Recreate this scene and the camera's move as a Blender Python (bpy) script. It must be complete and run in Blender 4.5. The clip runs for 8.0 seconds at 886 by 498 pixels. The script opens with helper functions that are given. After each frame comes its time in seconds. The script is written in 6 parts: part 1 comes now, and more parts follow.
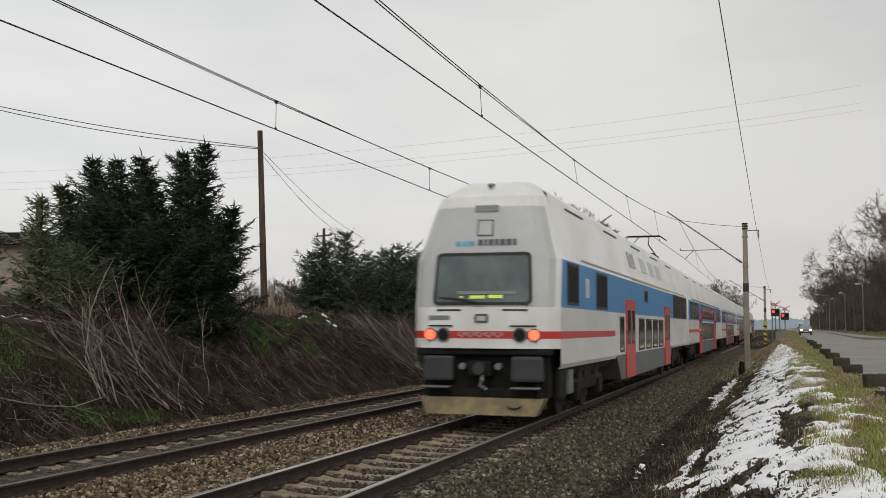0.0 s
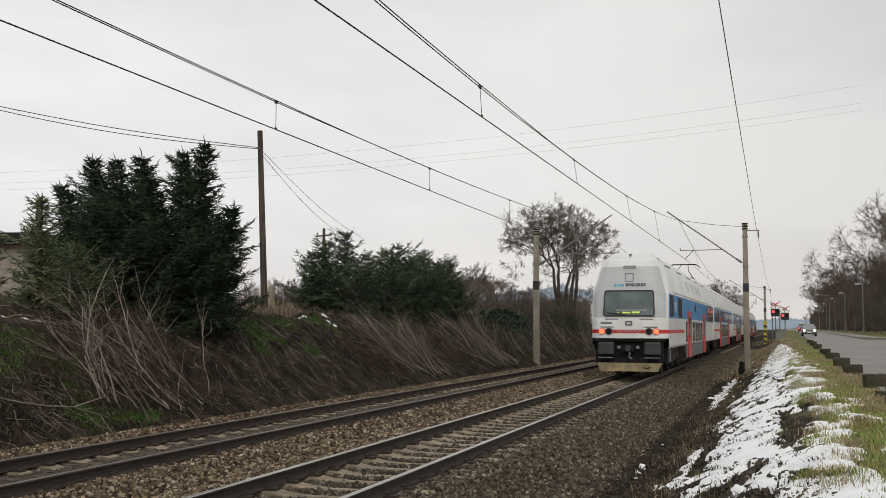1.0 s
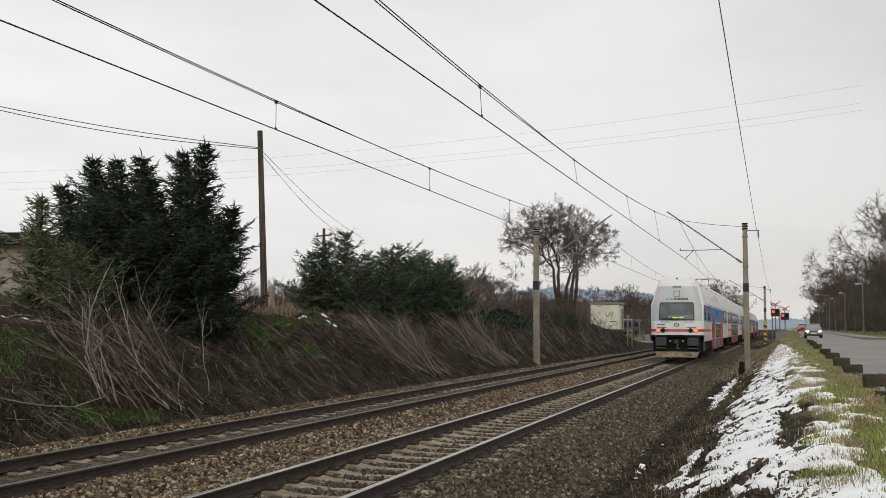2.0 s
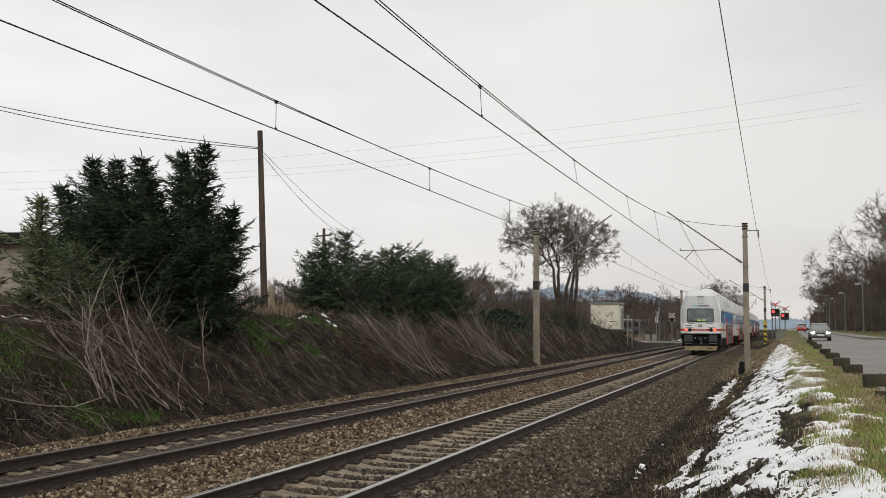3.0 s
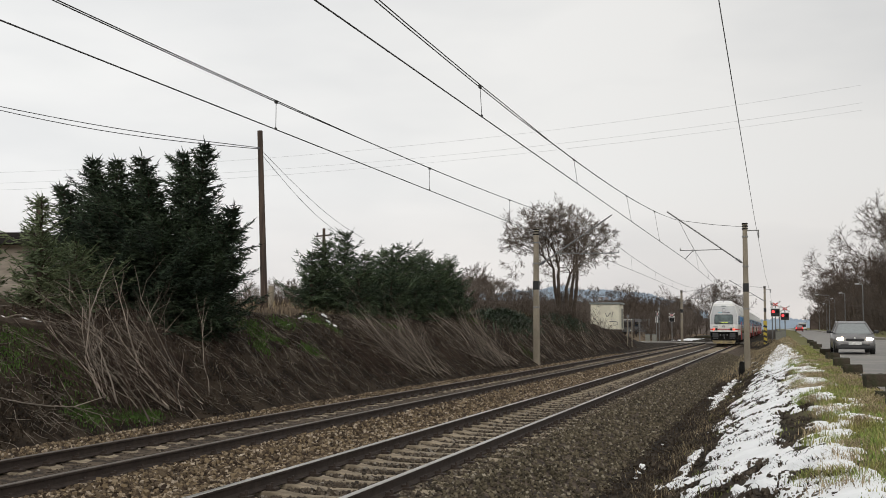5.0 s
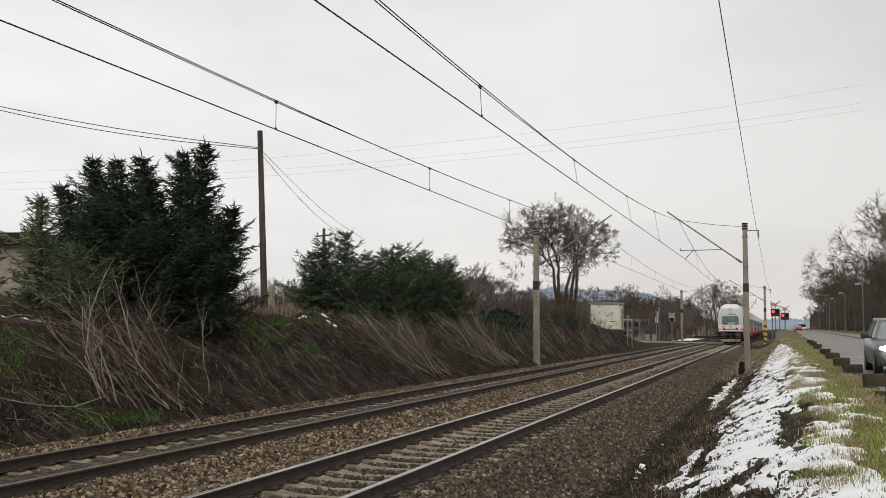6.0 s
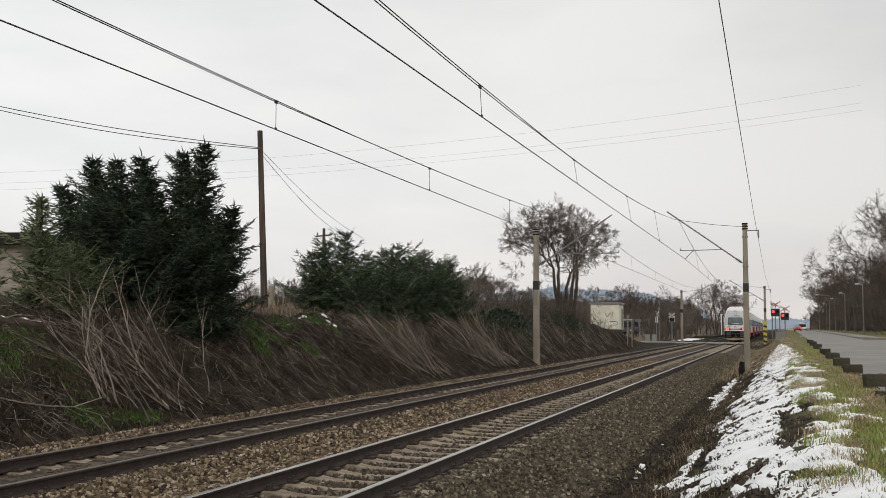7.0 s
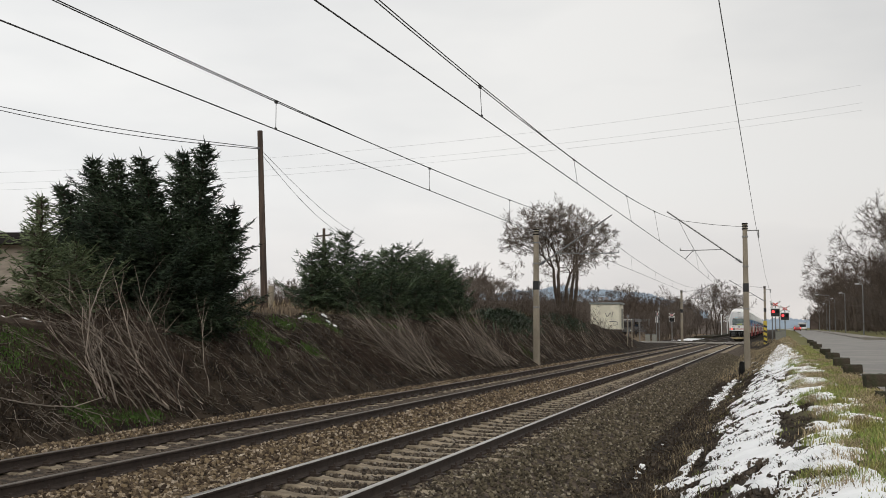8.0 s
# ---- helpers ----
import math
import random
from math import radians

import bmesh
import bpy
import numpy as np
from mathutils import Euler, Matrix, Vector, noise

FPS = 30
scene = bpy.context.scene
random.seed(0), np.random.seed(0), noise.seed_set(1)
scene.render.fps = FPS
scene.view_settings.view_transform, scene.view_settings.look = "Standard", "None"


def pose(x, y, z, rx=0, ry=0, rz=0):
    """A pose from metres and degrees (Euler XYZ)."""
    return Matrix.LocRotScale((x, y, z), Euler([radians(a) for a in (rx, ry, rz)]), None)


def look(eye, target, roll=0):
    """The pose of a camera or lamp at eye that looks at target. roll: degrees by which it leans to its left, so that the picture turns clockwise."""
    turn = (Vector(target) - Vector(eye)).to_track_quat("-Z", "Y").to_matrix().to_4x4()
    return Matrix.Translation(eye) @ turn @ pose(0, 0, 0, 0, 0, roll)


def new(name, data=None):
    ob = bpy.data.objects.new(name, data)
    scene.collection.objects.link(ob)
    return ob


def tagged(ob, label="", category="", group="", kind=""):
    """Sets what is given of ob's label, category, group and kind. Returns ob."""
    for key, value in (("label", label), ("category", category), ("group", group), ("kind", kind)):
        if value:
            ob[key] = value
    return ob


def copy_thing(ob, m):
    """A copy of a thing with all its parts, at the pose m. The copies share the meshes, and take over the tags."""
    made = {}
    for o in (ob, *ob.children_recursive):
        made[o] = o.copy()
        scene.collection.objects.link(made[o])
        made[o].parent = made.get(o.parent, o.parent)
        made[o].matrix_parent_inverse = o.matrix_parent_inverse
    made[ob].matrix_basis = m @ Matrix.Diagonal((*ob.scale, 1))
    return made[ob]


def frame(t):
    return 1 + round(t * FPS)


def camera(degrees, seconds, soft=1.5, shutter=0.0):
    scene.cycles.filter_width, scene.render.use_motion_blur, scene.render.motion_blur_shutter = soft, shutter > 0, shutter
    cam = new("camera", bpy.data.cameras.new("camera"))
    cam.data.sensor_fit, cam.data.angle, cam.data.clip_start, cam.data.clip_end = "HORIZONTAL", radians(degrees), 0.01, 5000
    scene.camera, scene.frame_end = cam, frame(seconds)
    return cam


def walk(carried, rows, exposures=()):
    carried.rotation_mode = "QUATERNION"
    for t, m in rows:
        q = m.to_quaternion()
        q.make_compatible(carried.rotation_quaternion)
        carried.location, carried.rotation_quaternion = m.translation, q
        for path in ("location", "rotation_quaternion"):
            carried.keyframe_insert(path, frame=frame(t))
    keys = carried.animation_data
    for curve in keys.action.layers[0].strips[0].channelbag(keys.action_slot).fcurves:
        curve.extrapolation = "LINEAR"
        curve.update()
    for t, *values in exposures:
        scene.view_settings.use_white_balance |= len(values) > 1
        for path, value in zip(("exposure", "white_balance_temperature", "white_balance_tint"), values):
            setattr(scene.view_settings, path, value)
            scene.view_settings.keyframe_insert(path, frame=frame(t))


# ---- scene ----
# The near track's centre line is x = 0 and runs along y; the top of its rails is z = 0.
cam = camera(47.9, 8.0, soft=0.9, shutter=0.35)
EYE = pose(5.044, 0.0, 1.761, 94.453, 0.0, 18.462) @ pose(0, 0, 0, 0, 0, 0.255)
walk(cam, [(0.0, EYE), (8.0, EYE)], exposures=[(0.0, 0.03), (0.5, 0.10), (1.0, 0.16), (1.5, 0.19), (3.0, 0.21), (8.0, 0.21)])

# world: overcast winter sky
world = bpy.data.worlds.new("overcast")
scene.world = world
world.use_nodes = True


def build_sky():
    nt = world.node_tree
    nt.nodes.clear()
    N, L = nt.nodes.new, nt.links.new
    out, bg = N("ShaderNodeOutputWorld"), N("ShaderNodeBackground")
    sky = N("ShaderNodeTexSky")
    sky.sky_type, sky.sun_disc = "NISHITA", False
    sky.sun_elevation, sky.sun_rotation = radians(33), radians(162)
    sky.dust_density, sky.air_density = 6.0, 1.0
    grey = N("ShaderNodeHueSaturation")
    grey.inputs["Saturation"].default_value = 0.25
    grey.inputs["Value"].default_value = 0.035
    L(sky.outputs[0], grey.inputs["Color"])
    tc, mp, nz = N("ShaderNodeTexCoord"), N("ShaderNodeMapping"), N("ShaderNodeTexNoise")
    mp.inputs["Scale"].default_value = (1.0, 1.0, 3.2)
    nz.inputs["Scale"].default_value, nz.inputs["Detail"].default_value = 1.5, 5.0
    L(tc.outputs["Generated"], mp.inputs[0])
    L(mp.outputs[0], nz.inputs[0])
    cr = N("ShaderNodeValToRGB")
    cr.color_ramp.elements[0].position, cr.color_ramp.elements[0].color = 0.36, (0.65, 0.665, 0.68, 1)
    cr.color_ramp.elements[1].position, cr.color_ramp.elements[1].color = 0.62, (0.86, 0.86, 0.85, 1)
    L(nz.outputs["Fac"], cr.inputs[0])
    # the cloud deck thins and warms towards the horizon
    sep, hr = N("ShaderNodeSeparateXYZ"), N("ShaderNodeValToRGB")
    L(tc.outputs["Generated"], sep.inputs[0])
    L(sep.outputs["Z"], hr.inputs[0])
    hr.color_ramp.elements[0].position, hr.color_ramp.elements[0].color = 0.0, (0.97, 0.925, 0.905, 1)
    hr.color_ramp.elements[1].position, hr.color_ramp.elements[1].color = 0.14, (1, 1, 1, 1)
    mul = N("ShaderNodeMixRGB")
    mul.blend_type, mul.inputs[0].default_value = "MULTIPLY", 1.0
    L(cr.outputs[0], mul.inputs[1])
    L(hr.outputs[0], mul.inputs[2])
    # brighter towards the west
    sx, wr = N("ShaderNodeValToRGB"), N("ShaderNodeMixRGB")
    half = N("ShaderNodeMapRange")
    half.inputs[1].default_value, half.inputs[2].default_value = -0.75, 0.25
    L(sep.outputs["X"], half.inputs[0])
    L(half.outputs[0], sx.inputs[0])
    sx.color_ramp.elements[0].color, sx.color_ramp.elements[1].color = (1.05, 1.05, 1.05, 1), (0.80, 0.79, 0.78, 1)
    wr.blend_type, wr.inputs[0].default_value = "MULTIPLY", 1.0
    L(mul.outputs[0], wr.inputs[1])
    L(sx.outputs[0], wr.inputs[2])
    mul = wr
    mix = N("ShaderNodeMixRGB")
    mix.inputs[0].default_value = 0.92
    L(grey.outputs[0], mix.inputs[1])
    L(mul.outputs[0], mix.inputs[2])
    L(mix.outputs[0], bg.inputs[0])
    bg.inputs[1].default_value = 1.0
    L(bg.outputs[0], out.inputs[0])


build_sky()
sun = new("sun", bpy.data.lights.new("sun", "SUN"))
sun.data.energy, sun.data.angle, sun.data.color = 0.85, radians(40), (1.0, 0.96, 0.9)
sun.matrix_world = look((20, -60, 42), (0, 0, 0))


# ---- materials ----
def mat(name, base, rough=0.7, metal=0.0, var=0.25, scale=8.0, fine=60.0, bump=0.15, second=None, spread=(0.42, 0.6), obj_var=0.0, island_var=0.0, emit=None, strength=1.0, stretch=(1, 1, 1), spec=0.5, bump_scale=None):
    """A surface with broad stains and fine grain."""
    m = bpy.data.materials.new(name)
    m.use_nodes = True
    nt = m.node_tree
    N, L = nt.nodes.new, nt.links.new
    p = nt.nodes["Principled BSDF"]
    p.inputs["Roughness"].default_value, p.inputs["Metallic"].default_value = rough, metal
    p.inputs["Specular IOR Level"].default_value = min(spec, 0.12) if rough > 0.84 else spec
    tc, mp = N("ShaderNodeTexCoord"), N("ShaderNodeMapping")
    mp.inputs["Scale"].default_value = stretch
    L(tc.outputs["Object"], mp.inputs[0])
    n1, n2 = N("ShaderNodeTexNoise"), N("ShaderNodeTexNoise")
    n1.inputs["Scale"].default_value, n1.inputs["Detail"].default_value = scale, 6.0
    n2.inputs["Scale"].default_value, n2.inputs["Detail"].default_value = fine, 4.0
    L(mp.outputs[0], n1.inputs[0])
    L(mp.outputs[0], n2.inputs[0])
    ramp = N("ShaderNodeValToRGB")
    b2 = second if second else tuple(c * (1 - var) for c in base)
    ramp.color_ramp.elements[0].position, ramp.color_ramp.elements[0].color = spread[0], (*b2, 1)
    ramp.color_ramp.elements[1].position, ramp.color_ramp.elements[1].color = spread[1], (*base, 1)
    L(n1.outputs["Fac"], ramp.inputs[0])
    hsv = N("ShaderNodeHueSaturation")
    L(ramp.outputs[0], hsv.inputs["Color"])
    ma = N("ShaderNodeMath")
    ma.operation = "MULTIPLY_ADD"
    L(n2.outputs["Fac"], ma.inputs[0])
    ma.inputs[1].default_value, ma.inputs[2].default_value = 2 * var, 1 - var
    val = ma.outputs[0]
    for node, sock, amount in (("ShaderNodeObjectInfo", "Random", obj_var), ("ShaderNodeNewGeometry", "Random Per Island", island_var)):
        if amount:
            info, m2 = N(node), N("ShaderNodeMath")
            m2.operation = "MULTIPLY_ADD"
            L(info.outputs[sock], m2.inputs[0])
            m2.inputs[1].default_value, m2.inputs[2].default_value = 2 * amount, 1 - amount
            m3 = N("ShaderNodeMath")
            m3.operation = "MULTIPLY"
            L(val, m3.inputs[0])
            L(m2.outputs[0], m3.inputs[1])
            val = m3.outputs[0]
    L(val, hsv.inputs["Value"])
    L(hsv.outputs[0], p.inputs["Base Color"])
    if bump:
        bp = N("ShaderNodeBump")
        bp.inputs["Strength"].default_value, bp.inputs["Distance"].default_value = bump, 0.02
        L(n2.outputs["Fac"], bp.inputs["Height"])
        L(bp.outputs[0], p.inputs["Normal"])
    if emit:
        p.inputs["Emission Color"].default_value = (*emit, 1)
        p.inputs["Emission Strength"].default_value = strength
    return m


M_RUST = mat("rusty_steel", (0.052, 0.037, 0.029), 0.8, 0.2, var=0.3, scale=6, fine=40)
M_RAILTOP = mat("polished_rail", (0.46, 0.44, 0.41), 0.3, 0.85, var=0.1, scale=3, fine=50, bump=0.03)
M_RAILDULL = mat("dull_rail_head", (0.16, 0.135, 0.115), 0.5, 0.5, var=0.2, scale=3, fine=50, bump=0.03)
M_CONC_SLEEPER = mat("weathered_concrete", (0.285, 0.235, 0.17), 0.9, var=0.3, scale=5, fine=50, obj_var=0.18, island_var=0.15)
M_MAST = mat("mast_concrete", (0.30, 0.262, 0.205), 0.9, var=0.25, scale=2.5, fine=40, stretch=(1, 1, 0.3))
M_STEEL = mat("galvanised_steel", (0.24, 0.24, 0.24), 0.55, 0.6, var=0.2)
M_WIRE = mat("copper_wire", (0.05, 0.05, 0.05), 0.6, 0.3, bump=0)
M_WOOD = mat("pole_wood", (0.105, 0.078, 0.062), 0.9, var=0.3, scale=3, fine=30, stretch=(3, 3, 0.2), second=(0.065, 0.05, 0.043))
M_DIRT = mat("dark_soil", (0.105, 0.085, 0.065), 0.95, var=0.35, scale=1.2, fine=14, second=(0.05, 0.042, 0.034), bump=0.6)
M_ASPHALT = mat("asphalt", (0.225, 0.207, 0.185), 0.6, var=0.15, scale=0.7, fine=90, second=(0.165, 0.155, 0.14), bump=0.15)
M_WHITE = mat("white_paint", (0.78, 0.785, 0.775), 0.32, var=0.05, scale=1.0, fine=5, bump=0.02, second=(0.66, 0.655, 0.62), spread=(0.34, 0.60), stretch=(1, 0.5, 0.9))


M_BLUE = mat("blue_paint", (0.040, 0.255, 0.56), 0.35, var=0.08, scale=2, fine=20, bump=0.02)
M_RED = mat("red_paint", (0.56, 0.035, 0.03), 0.4, var=0.1, scale=2, fine=20, bump=0.02)
M_FACE = mat("light_grey", (0.51, 0.52, 0.525), 0.35, var=0.06, scale=2, fine=20, bump=0.02)
M_SKIRT = mat("dark_grey_paint", (0.13, 0.135, 0.14), 0.5, var=0.2, scale=2, fine=20, bump=0.03)
M_UNDER = mat("sooty_underframe", (0.016, 0.0155, 0.015), 0.75, var=0.4, scale=4, fine=30, spec=0.2)
# Dull yellow with darker random blotches.
M_YELLOW = mat("dull_yellow_paint", (0.27, 0.21, 0.085), 0.6, var=0.25, scale=4, fine=25, second=(0.17, 0.13, 0.07))
M_CREAM = mat("yellow_line", (0.55, 0.47, 0.14), 0.5, var=0.1)
M_GLASS = mat("dark_window_glass", (0.035, 0.038, 0.042), 0.08, var=0.2, scale=1, fine=4, bump=0)
# The lifted grey-green base stands in for sky mirrored in the cab glass.
M_SCREEN = mat("sky_toned_screen_glass", (0.13, 0.165, 0.165), 0.05, var=0.3, scale=1.2, fine=4, bump=0)
M_RUBBER = mat("black_rubber", (0.018, 0.018, 0.018), 0.6, var=0.2)
M_TAIL = mat("red_lamp", (0.8, 0.08, 0.03), 0.3, emit=(1.0, 0.05, 0.022), strength=5.0, bump=0, var=0.02)
M_DISPLAY = mat("lit_display", (0.5, 0.6, 0.1), 0.4, emit=(0.62, 0.85, 0.12), strength=0.32, bump=0, var=0.02)
M_HEAD = mat("lit_headlight", (0.9, 0.85, 0.7), 0.2, emit=(1.0, 0.86, 0.62), strength=7.0, bump=0, var=0.02)
M_SIGNAL = mat("red_signal_lamp", (0.8, 0.05, 0.03), 0.3, emit=(1.0, 0.05, 0.06), strength=1.8, bump=0, var=0.02)
M_LOGO_DARK = mat("dark_lettering", (0.10, 0.10, 0.11), 0.5, bump=0)
M_LOGO_CYAN = mat("cyan_lettering", (0.12, 0.45, 0.55), 0.5, bump=0)
M_SNOW = mat("old_snow", (0.93, 0.935, 0.94), 0.7, var=0.03, scale=3, fine=40, bump=0.3, second=(0.85, 0.855, 0.86))
M_PLASTER = mat("cream_plaster", (0.74, 0.71, 0.58), 0.9, var=0.12, scale=1.5, fine=30)
M_PLASTER_DARK = mat("grey_door_paint", (0.22, 0.22, 0.19), 0.8, var=0.15)
M_HOUSE = mat("grey_beige_render", (0.34, 0.30, 0.25), 0.9, var=0.25, scale=1.5, fine=30, stretch=(1, 1, 6))
M_ROOF = mat("dark_bitumen_roof", (0.03, 0.027, 0.027), 0.9, var=0.2)
M_BARK = mat("grey_brown_bark", (0.105, 0.083, 0.066), 0.9, var=0.3, scale=3, fine=20, obj_var=0.15)
M_TWIG = mat("brown_twigs", (0.155, 0.128, 0.108), 0.9, var=0.25, island_var=0.35, obj_var=0.12, bump=0)
M_TWIG_WOOD = mat("dark_brown_twigs", (0.112, 0.088, 0.072), 0.9, var=0.25, island_var=0.35, obj_var=0.15, bump=0)
M_CUT = mat("cut_branches", (0.24, 0.203, 0.168), 0.9, var=0.3, scale=3, fine=20, island_var=0.85, bump=0.1)
M_BRUSH = mat("reddish_brush", (0.064, 0.045, 0.035), 0.9, var=0.25, island_var=0.4, bump=0)
M_SPRUCE = mat("spruce_needles", (0.044, 0.064, 0.035), 0.75, var=0.3, scale=1.3, fine=12, second=(0.024, 0.037, 0.024), island_var=0.7, bump=0, spec=0.2)
M_SPRUCE2 = mat("young_spruce_needles", (0.16, 0.19, 0.10), 0.75, var=0.3, scale=1.3, fine=12, second=(0.10, 0.13, 0.07), island_var=0.6, bump=0, spec=0.2)
M_SPRUCE_LOW = mat("mid_green_needles", (0.085, 0.118, 0.062), 0.75, var=0.3, scale=1.3, fine=12, second=(0.045, 0.066, 0.042), island_var=0.7, bump=0, spec=0.2)
M_IVY = mat("dark_ivy", (0.030, 0.050, 0.022), 0.6, var=0.3, island_var=0.45, bump=0)
M_MOSS = mat("green_weeds", (0.082, 0.145, 0.036), 0.9, var=0.3, scale=3, island_var=0.4, bump=0)
M_GRASS = mat("winter_grass", (0.215, 0.285, 0.075), 0.9, var=0.35, scale=1.6, fine=9, second=(0.31, 0.29, 0.11), island_var=0.4, bump=0)
M_STRAW = mat("dead_grass", (0.40, 0.32, 0.20), 0.9, var=0.3, scale=1.2, island_var=0.45, bump=0)
M_LEAF = mat("dead_leaves", (0.064, 0.048, 0.034), 0.9, var=0.3, island_var=0.5, bump=0)
M_BLOCK = mat("mossy_concrete", (0.062, 0.050, 0.038), 0.95, var=0.35, scale=5, fine=30, second=(0.045, 0.045, 0.028), obj_var=0.2, bump=0.5)
M_PAVE = mat("pale_paving", (0.30, 0.275, 0.245), 0.9, var=0.15, scale=1, fine=30)
M_CAR = mat("grey_car_paint", (0.19, 0.185, 0.185), 0.3, 0.35, var=0.05, bump=0)
M_CARRED = mat("red_car_paint", (0.30, 0.04, 0.04), 0.35, 0.1, var=0.05, bump=0)
M_BLACK = mat("black_plastic", (0.02, 0.02, 0.021), 0.5, var=0.2)
M_PLATE = mat("white_plate", (0.7, 0.7, 0.68), 0.4, bump=0)


def stone_material(name, stops):
    m = mat(name, (0.2, 0.17, 0.14), 0.95, var=0.25, fine=70, bump=0.4)
    nt = m.node_tree
    geo, ramp = nt.nodes.new("ShaderNodeNewGeometry"), nt.nodes.new("ShaderNodeValToRGB")
    e = ramp.color_ramp.elements
    while len(e) < len(stops):
        e.new(0.5)
    for el, (p, c) in zip(e, stops):
        el.position, el.color = p, (*c, 1)
    nt.links.new(geo.outputs["Random Per Island"], ramp.inputs[0])
    for n in nt.nodes:
        if n.bl_idname == "ShaderNodeHueSaturation":
            nt.links.new(ramp.outputs[0], n.inputs["Color"])
    return m


M_STONE_TAN = stone_material("tan_ballast", [(0.0, (0.045, 0.032, 0.024)), (0.45, (0.115, 0.086, 0.058)), (0.80, (0.234, 0.176, 0.108)), (1.0, (0.432, 0.360, 0.279))])
M_STONE_DARK = stone_material("dark_ballast", [(0.0, (0.038, 0.032, 0.027)), (0.5, (0.088, 0.070, 0.053)), (0.85, (0.149, 0.121, 0.092)), (1.0, (0.270, 0.243, 0.207))])
M_STONE_GREY = stone_material("grey_brown_ballast", [(0.0, (0.045, 0.038, 0.028)), (0.45, (0.095, 0.080, 0.054)), (0.85, (0.162, 0.135, 0.092)), (1.0, (0.306, 0.270, 0.207))])
M_BED = mat("ballast_bed", (0.12, 0.093, 0.069), 0.95, var=0.5, scale=9, fine=28, second=(0.045, 0.036, 0.03), bump=0.9)


def soil_material():
    """Soil that turns to turf on the road side, dead grass on the plateau and leaf litter on the cutting."""
    m = mat("winter_soil", (0.046, 0.035, 0.025), 0.95, var=0.5, scale=1.6, fine=16, second=(0.016, 0.012, 0.009), bump=0.9)
    nt = m.node_tree
    N, L = nt.nodes.new, nt.links.new
    p = nt.nodes["Principled BSDF"]
    base = p.inputs["Base Color"].links[0].from_socket
    tc, sep, nz = N("ShaderNodeTexCoord"), N("ShaderNodeSeparateXYZ"), N("ShaderNodeTexNoise")
    nz.inputs["Scale"].default_value, nz.inputs["Detail"].default_value = 0.9, 6.0
    L(tc.outputs["Object"], sep.inputs[0])
    L(tc.outputs["Object"], nz.inputs[0])

    def blend(colour, socket, lo, hi, jitter):
        nonlocal base
        add, rng, mx = N("ShaderNodeMath"), N("ShaderNodeMapRange"), N("ShaderNodeMixRGB")
        add.operation = "MULTIPLY_ADD"
        L(nz.outputs["Fac"], add.inputs[0])
        add.inputs[1].default_value = jitter
        L(socket, add.inputs[2])
        L(add.outputs[0], rng.inputs[0])
        rng.inputs[1].default_value, rng.inputs[2].default_value = lo, hi
        L(rng.outputs[0], mx.inputs[0])
        L(base, mx.inputs[1])
        mx.inputs[2].default_value = (*colour, 1)
        base = mx.outputs[0]

    blend((0.150, 0.142, 0.062), sep.outputs["X"], 6.0, 6.9, 1.6)
    flip = N("ShaderNodeMath")
    flip.operation = "MULTIPLY"
    flip.inputs[1].default_value = -1.0
    L(sep.outputs["X"], flip.inputs[0])
    blend((0.16, 0.12, 0.08), flip.outputs[0], 11.5, 14.0, 3.0)
    L(base, p.inputs["Base Color"])
    return m


M_SOIL = soil_material()


# ---- mesh helpers ----
def mesh_ob(name, verts, faces, material, parent=None, smooth=False, label=""):
    me = bpy.data.meshes.new(name)
    me.from_pydata([tuple(v) for v in verts], [], [tuple(f) for f in faces])
    if material:
        me.materials.append(material)
    if smooth:
        me.polygons.foreach_set("use_smooth", [True] * len(me.polygons))
    me.update()
    ob = new(name, me)
    if parent:
        ob.parent = parent
    if label:
        ob["label"] = label
    return ob


def part(name, bm, material, parent=None, label="", smooth=False):
    """One mesh object from a bmesh, under a thing or a part."""
    me = bpy.data.meshes.new(name)
    bmesh.ops.recalc_face_normals(bm, faces=bm.faces)
    bm.to_mesh(me)
    bm.free()
    for m in (material if isinstance(material, (list, tuple)) else (material,)):
        me.materials.append(m)
    if smooth:
        me.polygons.foreach_set("use_smooth", [True] * len(me.polygons))
    ob = new(name, me)
    if parent:
        ob.parent = parent
    if label:
        ob["label"] = label
    return ob


def bm_box(bm, size, m=None, bevel=0.0):
    m = m or Matrix()
    b2 = bmesh.new()
    bmesh.ops.create_cube(b2, size=1.0, matrix=m @ Matrix.Diagonal((*size, 1)))
    if bevel:
        bmesh.ops.bevel(b2, geom=b2.edges[:], offset=bevel, segments=2, affect="EDGES", profile=0.6)
    tmp = bpy.data.meshes.new("tmp")
    b2.to_mesh(tmp)
    b2.free()
    bm.from_mesh(tmp)
    bpy.data.meshes.remove(tmp)
    return bm


def box(size, at=(0, 0, 0), bevel=0.01, rz=0.0, rx=0.0, ry=0.0):
    return bm_box(bmesh.new(), size, pose(*at, rx, ry, rz), bevel)


def cyl(bm, p, q, r0, r1=None, seg=10, caps=True):
    p, q = Vector(p), Vector(q)
    d = q - p
    m = Matrix.Translation((p + q) / 2) @ d.to_track_quat("Z", "Y").to_matrix().to_4x4()
    bmesh.ops.create_cone(bm, cap_ends=caps, segments=seg, radius1=r0, radius2=r0 if r1 is None else r1, depth=d.length, matrix=m)
    return bm


